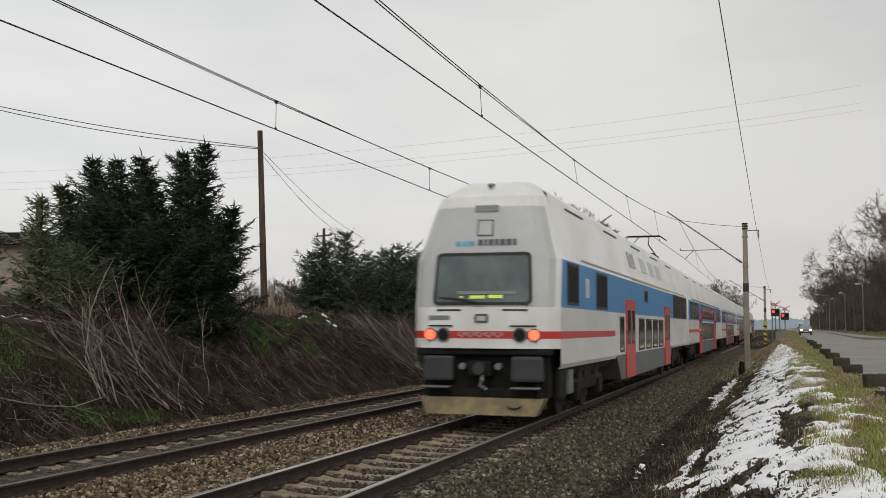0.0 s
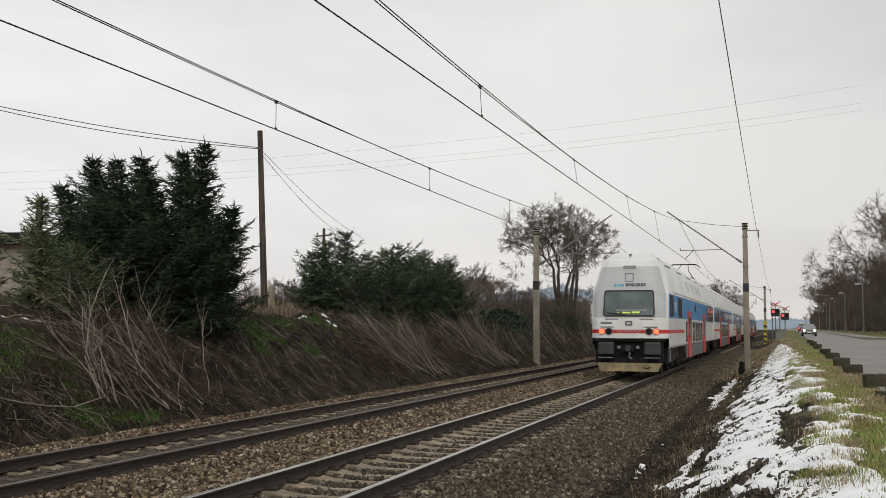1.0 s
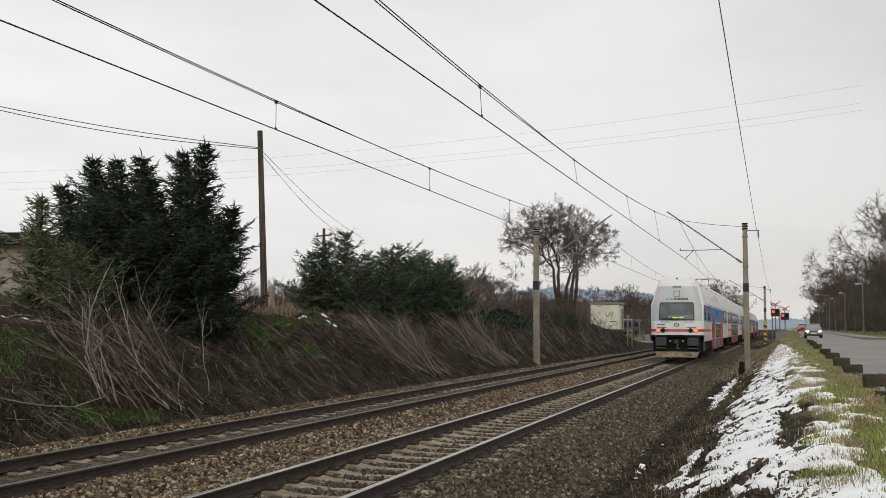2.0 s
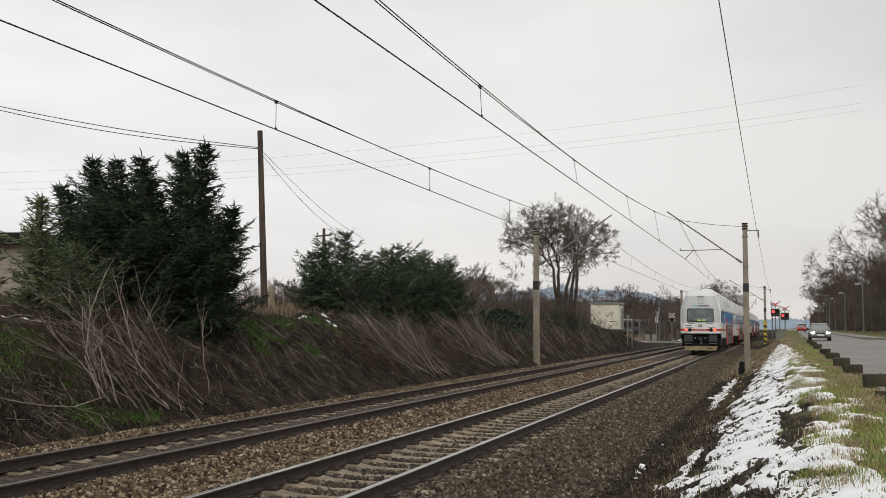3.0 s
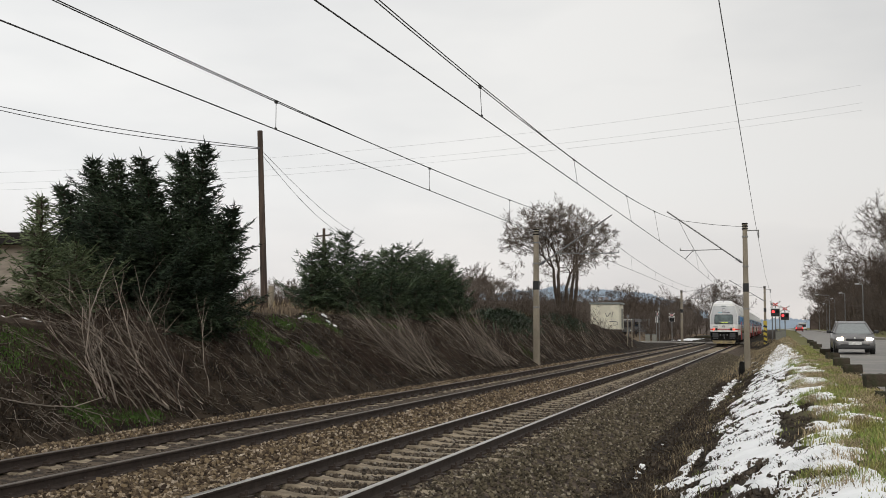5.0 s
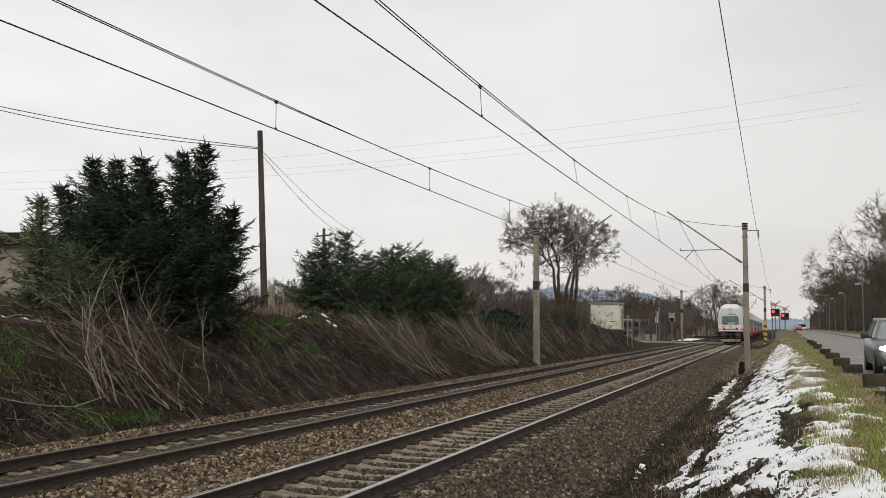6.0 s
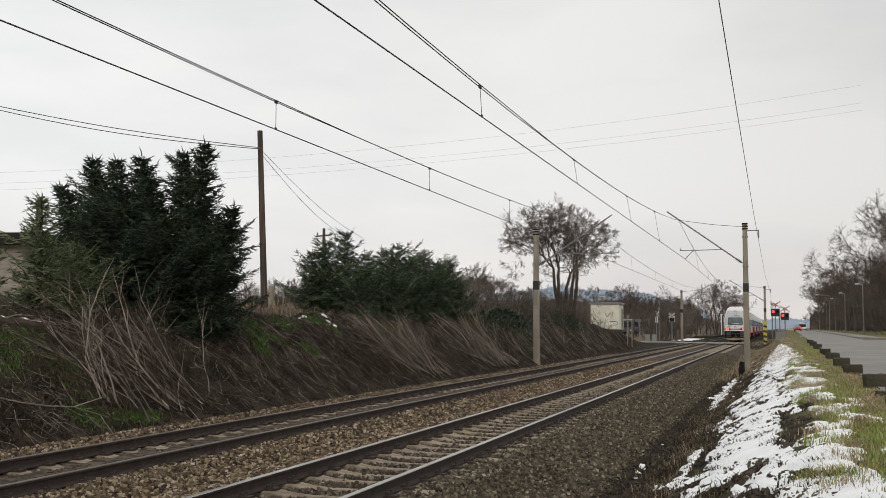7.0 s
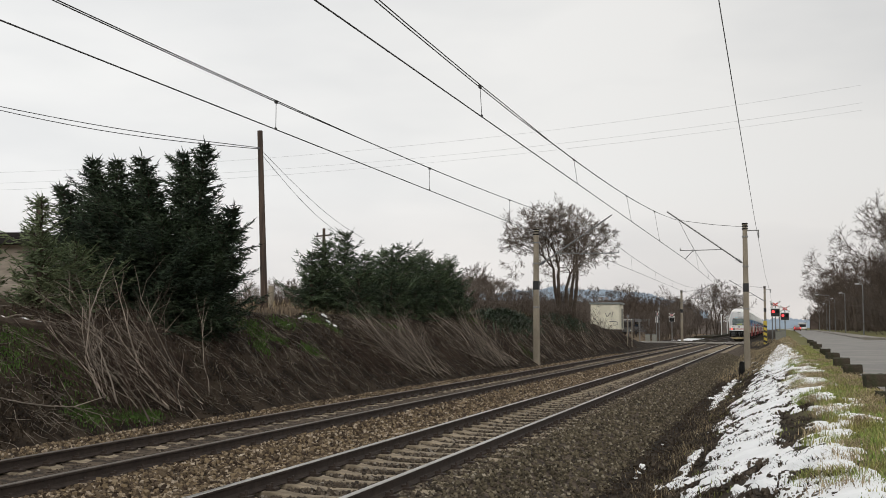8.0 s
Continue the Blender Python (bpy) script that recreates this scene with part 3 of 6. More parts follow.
def carriage(parent, y, nose, index):
    c = car_body("carriage", parent, nose, 6.5)
    c.location.y = y
    # lower shell between the bogies, and the underframe
    lb = [(sx * 1.33, y, z) for sx in (-1, 1) for y, z in ((7.45, 0.46), (18.95, 0.46), (19.7, 1.08), (6.7, 1.08))]
    mesh_ob("lower_body", lb, [(0, 1, 2, 3)[::-1], (4, 5, 6, 7), (0, 1, 5, 4), (1, 2, 6, 5), (2, 3, 7, 6), (3, 0, 4, 7)], M_SKIRT, c, label="dark grey lower body side")
    part("underframe", box((2.3, 25.2, 0.22), (0, 13.1, 0.93), 0.03), M_UNDER, c)
    bogie(c, 3.9)
    bogie(c, 22.4)
    for side in (-1, 1):
        part("band_line", box((0.008, 9.5 if nose else 22, 0.045), (side * (HALF - 0.008), 14.2 if nose else 13, 2.965), 0.0), M_CREAM if nose else M_SKIRT, c)
        part("drip_rail", box((0.03, CAR_LEN - 3.0, 0.03), (side * 1.317, 14, 2.995), 0.005), M_FACE, c)
        if nose:
            pane("cab_window", c, side, 0.95, 1.95, 2.13, 2.84, M_GLASS, 0.012, 0.05, M_RUBBER)
            pane("side_window", c, side, 4.0, 5.3, 2.11, 2.82, M_GLASS, 0.012, 0.05, M_RUBBER)
            pane("emblem", c, side, 2.75, 3.15, 2.28, 2.66, M_WHITE, 0.005, label="white bar emblem")
            pane("side_window", c, side, 7.25, 7.85, 1.14, 1.94, M_GLASS, 0.012, 0.05, M_RUBBER)
            for ya, yb in ((10.7, 11.8), (12.3, 13.5), (13.9, 15.1), (15.5, 16.7)):
                pane("side_window", c, side, ya, yb, 1.12, 1.93, M_GLASS, 0.012, 0.05, M_RUBBER)
            pane("side_window", c, side, 12.0, 12.6, 2.45, 2.72, M_GLASS, 0.012, 0.05, M_RUBBER)
            pane("end_panel", c, side, 20.3, 23.0, 2.07, 2.88, M_GLASS, 0.012, 0.05, M_RUBBER)
            pane("end_panel", c, side, 23.3, 25.7, 2.07, 2.88, M_GLASS, 0.012, 0.05, M_RUBBER)
            doors = ((8.2, 9.8), (17.2, 18.8))
            for ya in (9.9, 12.4, 14.4, 16.4):
                # The foremost pane is dark glass, the rest light grey.
                roof_pane(c, side, ya, ya + 1.2, M_GLASS if ya < 10 else M_FACE)
        else:
            doors = ((6.3, 7.9), (18.2, 19.8))
            for k in range(8):
                ya = 8.3 + k * 1.22
                pane("side_window", c, side, ya, ya + 1.02, 1.12, 1.93, M_GLASS, 0.012, 0.05, M_RUBBER)
            for k in range(9):
                ya = 7.6 + k * 1.25
                pane("side_window", c, side, ya, ya + 1.05, 2.18, 2.80, M_GLASS, 0.012, 0.05, M_RUBBER)
            for ya in (1.2, 2.9, 4.5, 20.4, 22.2, 24.0):
                pane("side_window", c, side, ya, ya + 1.2, 2.12, 2.82, M_GLASS, 0.012, 0.05, M_RUBBER)
        for ya, yb in doors:
            door(c, side, ya, yb)
        for k in range(5):
            part("roof_hatch", box((0.02, 1.9, 0.05), (side * 1.025, 3.2 + k * 4.6, 3.98), 0.005, ry=side * 22), M_SKIRT, c)
    for k, (ya, ln) in enumerate(((3.4, 2.2), (8.5, 3.0), (13.5, 2.4), (19.0, 1.6))):
        part("roof_equipment", box((0.9, ln, 0.10), (0, ya, 4.33), 0.04), M_FACE, c)
    if index < 5:
        part("gangway", box((1.5, CAR_STEP - CAR_LEN + 0.3, 2.3), (0, (CAR_LEN + CAR_STEP) / 2, 2.1), 0.05), M_RUBBER, c, "black rubber gangway between carriages")
    return c


def cab_details(c):
    """Everything on the driver's end that trails the train."""
    def on_face(x, z, out=0.0):
        return Vector((x, lean(z) + 0.34 * abs(x / max(0.5, side_width(z))) ** 7 - out, z))

    def plate(name, corners, out, thick, material, parent, label=""):
        f = [on_face(x, z, out) for x, z in corners]
        b = [p + Vector((0, thick, 0)) for p in f]
        n = len(f)
        return mesh_ob(name, f + b, [tuple(range(n))[::-1], tuple(range(n, 2 * n))] + [(i, (i + 1) % n, n + (i + 1) % n, n + i) for i in range(n)], material, parent, label=label)

    def rounded(w0, w1, z0, z1, r):
        """Corners of a tapering pane with rounded corners, from the lower left round."""
        out = []
        for cx, cz, a0 in ((-w0 + r, z0 + r, 180), (w0 - r, z0 + r, 270), (w1 - r, z1 - r, 0), (-w1 + r, z1 - r, 90)):
            out += [(cx + r * math.cos(radians(a0 + k * 30)), cz + r * math.sin(radians(a0 + k * 30))) for k in range(4)]
        return out

    ws = plate("windscreen", rounded(0.87, 0.84, 2.11, 2.99, 0.07), 0.03, 0.05, M_SCREEN, c, "large grey-green cab windscreen")
    rim, inner = rounded(0.895, 0.86, 2.09, 3.01, 0.09), rounded(0.85, 0.82, 2.135, 2.965, 0.06)
    n = len(rim)
    vs = [on_face(x, z, 0.045) for x, z in rim] + [on_face(x, z, 0.045) for x, z in inner]
    vs += [v + Vector((0, 0.06, 0)) for v in vs]
    fs = []
    for i in range(n):
        j = (i + 1) % n
        fs += [(i, j, n + j, n + i), (2 * n + i, 3 * n + i, 3 * n + j, 2 * n + j), (i, 2 * n + i, 2 * n + j, j), (n + i, n + j, 3 * n + j, 3 * n + i)]
    mesh_ob("screen_rubber", vs, fs, M_RUBBER, ws)
    for x0, x1, z0, z1 in ((-0.40, -0.34, 2.21, 2.24), (-0.22, 0.06, 2.195, 2.25), (0.12, 0.38, 2.20, 2.26)):
        plate("display_bar", [(x0, z0), (x1, z0), (x1, z1), (x0, z1)], 0.036, 0.004, M_DISPLAY, ws, "glowing yellow-green line of the destination display")
    # Slightly lighter strip across the lower windscreen.
    plate("lower_screen_strip", [(-0.44, 2.27), (0.62, 2.27), (0.62, 2.33), (-0.44, 2.33)], 0.033, 0.003, M_FACE_DIM, ws)
    wb = Soup()
    wb.tube([on_face(0.02, 2.10, 0.08), on_face(-0.30, 2.17, 0.08), on_face(-0.76, 2.22, 0.07)], [0.022, 0.018, 0.014], 5)
    wb.make("wiper", M_RUBBER, c)
    for x in (-0.60, 0.60):
        plate("vent_slot", [(x - 0.22, 1.985), (x + 0.22, 1.985), (x + 0.22, 2.01), (x - 0.22, 2.01)], 0.012, 0.02, M_UNDER, c)
    plate("number_bar", [(-0.98, 1.83), (-0.58, 1.83), (-0.58, 1.90), (-0.98, 1.90)], 0.006, 0.01, M_FACE_DIM, c, "faded number line as a plain bar")
    e = plate("emblem", [(-0.11, 1.77), (0.11, 1.77), (0.13, 1.85), (0.11, 1.93), (-0.11, 1.93), (-0.13, 1.85)], 0.008, 0.02, M_LOGO_DARK, c, "small dark oval emblem")
    plate("emblem_field", [(-0.08, 1.81), (0.08, 1.81), (0.08, 1.89), (-0.08, 1.89)], 0.013, 0.006, M_FACE, e)
    # the name on the front, as plain bars
    x = -0.12
    for w in (0.09, 0.05, 0.10, 0.07, 0.10, 0.10, 0.06):
        plate("name_bar", [(x, 3.14), (x + w, 3.14), (x + w, 3.25), (x, 3.25)], 0.008, 0.02, M_LOGO_DARK, c, "dark bar of the lettering")
        x += w + 0.022
    for x0, w in ((-0.53, 0.09), (-0.42, 0.11), (-0.29, 0.11)):
        plate("name_bar", [(x0, 3.14), (x0 + w, 3.14), (x0 + w, 3.22), (x0, 3.22)], 0.008, 0.02, M_LOGO_CYAN, c, "cyan bar of the lettering")
    s = plate("square_sign", [(-0.15, 3.31), (0.15, 3.31), (0.15, 3.61), (-0.15, 3.61)], 0.010, 0.02, M_LOGO_DARK, c, "dark-framed square sign")
    plate("square_field", [(-0.125, 3.335), (0.125, 3.335), (0.125, 3.585), (-0.125, 3.585)], 0.014, 0.006, M_FACE, s)
    plate("grille", [(-0.22, 3.76), (0.22, 3.76), (0.22, 3.88), (-0.22, 3.88)], 0.012, 0.02, M_FACE_DIM, c)
    bm = cyl(bmesh.new(), (-0.02, 0.78, 4.1), (-0.02, 0.78, 4.32), 0.05, seg=10)
    cyl(bm, (-0.02, 0.58, 4.26), (-0.02, 0.92, 4.30), 0.03, 0.05, seg=10)
    part("horn", bm, M_SKIRT, c)
    # scrawl on the red band
    scr = Soup()
    rng = random.Random(5)
    x = -0.40
    for k in range(5):
        a = [on_face(x + dx, 1.565 + dz, 0.012) for dx, dz in ((0.02, 0.045), (-0.02, 0.0), (0.06, -0.035), (0.09, 0.045), (0.12, rng.uniform(-0.045, 0.0)), (0.15, 0.04))]
        scr.tube(a, [0.012] * 6, 4)
        x += 0.165
    scr.make("scrawl", M_FACE, c, label="pale scribbled line on the red band")
    for sx in (-1, 1):
        for x, r, m, nm, lb in ((0.94, 0.098, M_TAIL, "tail_light", "lit red tail light"), (0.69, 0.112, M_UNDER, "headlight", "dark unlit headlight")):
            p = on_face(sx * x, 1.565)
            h = part(nm, cyl(bmesh.new(), (p.x, 0.06, p.z), (p.x, p.y - 0.035, p.z), r + 0.014, seg=20), M_SKIRT, c, lb)
            part("lens", cyl(bmesh.new(), (p.x, p.y - 0.02, p.z), (p.x, p.y - 0.05, p.z), r, r * 0.8, seg=20), m, h)
        part("grab_rail", cyl(bmesh.new(), (sx * 0.52, -0.03, 1.72), (sx * 0.98, 0.0, 1.72), 0.013, seg=6), M_UNDER, c)
        # grey buffer covers with steps
        cv = part("buffer_cover", box((0.56, 0.26, 0.44), (sx * 0.80, 0.13, 0.98), 0.05), M_SKIRT_LIGHT, c, "dark grey buffer cover")
        part("step_plate", box((0.50, 0.22, 0.03), (sx * 0.80, -0.05, 0.66), 0.01), M_STEEL, cv)
        part("rail_guard", cyl(bmesh.new(), (sx * 0.98, 0.10, 0.72), (sx * 0.98, 0.02, 0.30), 0.03, seg=8), M_UNDER, c)
        part("cab_step", box((0.10, 0.55, 0.55), (sx * 1.22, 0.85, 0.72), 0.03), M_UNDER, c)
        part("side_sand_box", box((0.10, 0.40, 0.45), (sx * 1.20, 1.7, 0.70), 0.03), M_STEEL, c)
    part("front_beam", box((2.44, 0.30, 0.10), (0, 0.22, 1.265), 0.03), M_UNDER, c)
    part("front_recess", box((2.3, 0.5, 0.75), (0, 0.52, 0.85), 0.03), M_UNDER, c)
    cp = part("coupler", box((0.42, 0.35, 0.26), (-0.02, 0.12, 0.98), 0.04), M_UNDER, c)
    part("coupler_head", cyl(bmesh.new(), (-0.02, 0.0, 0.98), (-0.02, -0.14, 0.98), 0.13, 0.10, seg=12), M_SKIRT_LIGHT, cp)
    for sx in (-0.34, 0.30):
        part("socket", cyl(bmesh.new(), (sx, 0.10, 1.02), (sx, -0.02, 1.02), 0.06, seg=10), M_STEEL, c)
    hs = Soup()
    hs.tube([(0.02, -0.02, 0.90), (0.04, -0.08, 0.78), (0.0, -0.06, 0.70), (0.10, -0.03, 0.62)], [0.03] * 4, 6)
    hs.make("brake_hose", M_STEEL, c)
    part("cross_member", box((2.1, 0.25, 0.16), (0, 0.25, 0.56), 0.03), M_UNDER, c)
    # snow plough
    f = [(-1.12, 0.02, 0.48), (1.12, 0.02, 0.48), (0.98, -0.06, 0.19), (-0.98, -0.06, 0.19)]
    b = [(x, y + 0.30, z) for x, y, z in f]
    pl = mesh_ob("snow_plough", f + b, [(0, 1, 2, 3), (7, 6, 5, 4), (0, 4, 5, 1), (1, 5, 6, 2), (2, 6, 7, 3), (3, 7, 4, 0)], M_YELLOW, c, label="dull yellow snow plough")
    rg = Soup()
    rg.tube([(0.60 + 0.12 * math.cos(a), -0.07, 0.36 + 0.05 * math.sin(a)) for a in [math.pi + k * math.pi / 8 for k in range(9)]], [0.014] * 9, 5)
    rg.make("hook", M_UNDER, pl)


M_FACE_DIM = mat("dim_grey", (0.205, 0.23, 0.225), 0.4, var=0.06, bump=0)
M_SKIRT_LIGHT = mat("mid_grey_paint", (0.040, 0.041, 0.043), 0.55, var=0.2, scale=3, fine=25, bump=0.03)


def build_train():
    t = thing("train", "white and blue double-deck electric train with red doors and tail lights", "train", (0, 17.3, 0))
    t.scale = (1.034, 1.034, 1.034)
    for k in range(6):
        c = carriage(t, k * CAR_STEP, k == 0, k)
        if k == 0:
            cab_details(c)
            pantograph(c, 22.6)
    return t


TRAIN = build_train()


# ---- overhead line ----
def square_post(bm, h, a0, a1):
    v = []
    for z, a in ((0.0, a0), (h, a1)):
        c = a * 0.72
        v += [bm.verts.new((x, y, z)) for x, y in ((-a, -c), (-c, -a), (c, -a), (a, -c), (a, c), (c, a), (-c, a), (-a, c))]
    for i in range(8):
        j = (i + 1) % 8
        bm.faces.new((v[i], v[j], v[8 + j], v[8 + i]))
    bm.faces.new(v[8:])
    bm.faces.new(v[:8][::-1])
    return bm


def catenary_mast(x, y, top, reach, has_feeder, foot_z, tip_z, over, hold):
    """Concrete mast; its cantilever reaches over the track by reach metres along x."""
    s = 1 if reach > 0 else -1
    h = top + 0.6
    m = thing("catenary_mast", "weathered square concrete catenary mast with a steel cantilever", "mast", (x, y, -0.6), "catenary masts")
    p = part("post", square_post(bmesh.new(), h, 0.17, 0.12), M_MAST, m)
    bm = bmesh.new()
    for z in (h - 0.05, h - 0.18, h - 0.32):
        cyl(bm, (0, 0, z - 0.03), (0, 0, z + 0.03), 0.165, seg=14)
    part("cap", bm, M_UNDER, p, "dark stacked cap plates")
    for z in (h - 0.75, 5.1 + 0.6, 3.4):
        part("clamp_band", box((0.32, 0.32, 0.07), (0, 0, z), 0.01), M_STEEL, m)
    part("number_plate", box((0.31, 0.31, 0.46), (0, 0, 4.55), 0.01), M_BLACK, m, "dark plate band on the post")
    # the cantilever: sloping tube, steady arm, registration arm
    foot, tip = Vector((s * 0.15, 0, foot_z + 0.6)), Vector((reach * over, 0, tip_z + 0.6))
    arm = part("cantilever", cyl(bmesh.new(), foot, tip, 0.038, seg=8), M_STEEL, m)
    d = (tip - foot).normalized()
    for k in range(5):
        c = foot + d * (0.12 + 0.07 * k)
        part("insulator", cyl(bmesh.new(), c - d * 0.02, c + d * 0.02, 0.085, 0.05, seg=12), M_LOGO_DARK, arm)
    a = foot + d * ((reach * 0.30) / d.x if d.x else 0)
    bm = cyl(bmesh.new(), (a.x, 0, a.z), (reach * hold, 0, a.z - 0.02), 0.022, seg=6)
    cyl(bm, (reach * 0.80, 0, a.z - 0.02), (reach * (hold - 0.08), 0, 5.57 + 0.6), 0.018, seg=6)
    cyl(bm, (reach * hold, 0, a.z - 0.02), (reach * hold, 0, a.z + 0.12), 0.02, seg=6)
    cyl(bm, (reach * 0.80, 0, a.z - 0.1), (reach * 0.80, 0, a.z + 0.06), 0.025, seg=6)
    part("registration_arm", bm, M_STEEL, m)
    top_w = Vector((reach, 0, foot.z + d.z / abs(d.x) * (abs(reach) - 0.15)))
    wire("stay_wire", [(0, 0, h - 0.22), lerp(0.5, Vector((0, 0, h - 0.22)), top_w) - Vector((0, 0, 0.05)), top_w], 0.012, m)
    if has_feeder:
        bm = box((0.60, 0.06, 0.06), (0.42, 0, h - 0.42), 0.01)
        cyl(bm, (0.70, 0, h - 0.40), (0.70, 0, h - 0.85), 0.04, seg=8)
        part("feeder_bracket", bm, M_STEEL, m)
    return x + reach, y, top_w.z - 0.6


MASTS_R = [catenary_mast(3.51, 56.5, 7.47, -3.45, True, 5.28, 8.22, 1.20, 1.0), catenary_mast(3.75, 127.5, 6.84, -3.4, True, 5.1, 7.6, 1.2, 1.0)]
MASTS_L = [catenary_mast(-6.9, 51.3, 6.95, 3.05, False, 5.0, 7.55, 1.31, 1.42), catenary_mast(-6.7, 134.0, 6.65, 2.9, False, 5.0, 7.3, 1.2, 1.1)]


def overhead_line(x, near, far, height, low, base, stagger, droppers, label):
    """Contact wire, twin messenger and droppers; near and far: the masts that hold them."""
    w = thing("overhead_line", label, "overhead wire", (x, 0, 0), "overhead lines")
    wire("contact_wire", [(piecewise(y, stagger), y, height) for y in range(-20, 330, 7)], 0.0115, w)
    y1, z1, y2, z2 = near[1], near[2], far[1], far[2]
    a = (z1 - base) / (y1 - low) ** 2
    mess = lambda y: base + a * (y - low) ** 2
    for dx in (-0.03, 0.03):
        wire("messenger_wire", [(dx * (1.0 if y < 20 else 0.2), y, mess(y)) for y in np.linspace(-20, y1, 24)], 0.0095, w)
    mid = (y1 + y2) / 2
    b = (z1 - base) / (mid - y1) ** 2
    wire("messenger_wire", [(0, y, base + b * (y - mid) ** 2) for y in np.linspace(y1, y2, 22)], 0.011, w)
    wire("messenger_wire", [(0, y, base + 0.00085 * (y - y2 - 35) ** 2) for y in np.linspace(y2, y2 + 70, 12)], 0.011, w)
    for y in droppers:
        wire("dropper", [(piecewise(y, stagger), y, height), (0, y, mess(y))], 0.006, w)
        part("clip", box((0.05, 0.07, 0.06), (0, y, mess(y) - 0.01), 0.01), M_WIRE, w)
        part("clip", box((0.03, 0.06, 0.05), (piecewise(y, stagger), y, height + 0.015), 0.01), M_WIRE, w)
    for k in range(1, 6):
        y = lerp(k / 6, y1, y2)
        wire("dropper", [(piecewise(y, stagger), y, height), (0, y, base + b * (y - mid) ** 2)], 0.006, w)
    return w


overhead_line(0.0, MASTS_R[0], MASTS_R[1], 5.57, 17.0, 6.14, ((-20, -0.2), (12, 0.0), (56.5, 0.3), (127.5, -0.25), (330, 0.2)), (8.2, 17.2, 26.1, 36.0, 44.7), "thin dark contact and messenger wires over the near track")
overhead_line(FAR, MASTS_L[0], MASTS_L[1], 5.45, 15.0, 5.985, ((-20, 0.0), (40, 0.0), (51.3, 0.15), (134, -0.2), (330, 0.2)), (8.0, 16.6, 25.4, 34.0, 42.6), "thin dark contact and messenger wires over the far track")
fd = thing("feeder_cable", "single thin feeder cable strung along the mast tops", "cable", (0, 0, 0))
wire("cable", [(4.31, -2.0, 7.5), (4.28, 8.0, 7.26), (4.25, 17.0, 7.13), (4.22, 26.0, 7.10), (4.19, 34.0, 7.10), (4.14, 48.0, 7.06), (4.12, 56.5, 7.12), (4.2, 90.0, 6.3), (4.3, 127.5, 6.5), (4.3, 190, 6.2)], 0.010, fd)


# ---- poles and service lines on the plateau ----
def wooden_pole(x, y, z0, z1, r, label, lean_x=0.0):
    p = thing("utility_pole", label, "pole", (x, y, z0 - 0.3), "wooden poles")
    part("post", cyl(bmesh.new(), (0, 0, 0), (lean_x, 0, z1 - z0 + 0.3), r, r * 0.75, seg=12), M_WOOD, p)
    return p


POLE = wooden_pole(-12.91, 33.0, 2.2, 9.08, 0.13, "tall dark wooden pole leaning slightly on the cutting's rim", -0.35)
part("footing", box((0.16, 0.16, 1.3), (0.22, 0.05, 0.7), 0.02), M_MAST, POLE, "pale concrete footing beside the post")
part("insulator", cyl(bmesh.new(), (-0.33, -0.14, 6.5), (-0.33, 0.14, 6.5), 0.05, seg=10), M_LOGO_DARK, POLE)
wooden_pole(-19.6, 28.7, 2.6, 6.16, 0.11, "short weathered wooden pole beside the house")
P2 = wooden_pole(-21.9, 57.0, 2.5, 7.9, 0.12, "distant wooden pole with a crooked crossarm")
part("crossarm", box((1.1, 0.09, 0.09), (0, 0, 5.25), 0.01, ry=-4), M_WOOD, P2)
part("lamp_arm", box((0.7, 0.07, 0.07), (-0.4, 0, 4.0), 0.01, ry=12), M_WOOD, P2)
for k in (-0.45, 0.0, 0.45):
    part("insulator", cyl(bmesh.new(), (k, 0, 5.28), (k, 0, 5.45), 0.05, seg=8), M_LOGO_DARK, P2)
sv = thing("service_cable", "pair of sagging service cables between wooden poles", "cable")
for dz in (0.0, -0.13):
    pts = []
    for i in range(15):
        t = i / 14
        pts.append((lerp(t, -21.2, -13.27), lerp(t, 24.3, 33.0), lerp(t, 9.35, 8.44) + dz * (0.35 + 0.9 * math.sin(t * math.pi)) - 0.20 * math.sin(t * math.pi)))
    wire("cable", pts, 0.014, sv)
    pts = [(lerp(i / 10, -13.27, -20.5), lerp(i / 10, 33.0, 57.0 if dz else 60.0), lerp(i / 10, 8.42, 7.5) + dz - 0.35 * math.sin(i / 10 * math.pi)) for i in range(11)]
    wire("cable", pts, 0.010, sv)
hv = thing("power_lines", "faint high-voltage power lines crossing the sky", "power line")
for z0, z1, sag in ((44.8, 73.0, 26.2), (41.8, 67.7, 24.3), (39.4, 65.5, 22.0)):
    pts = []
    for i in range(25):
        t = i / 24
        pts.append((lerp(t, -262.0, 30.0), lerp(t, 215.0, 312.0), lerp(t, z0, z1) - sag * t * (1 - t)))
    wire("power_line", pts, 0.022, hv, M_STEEL)


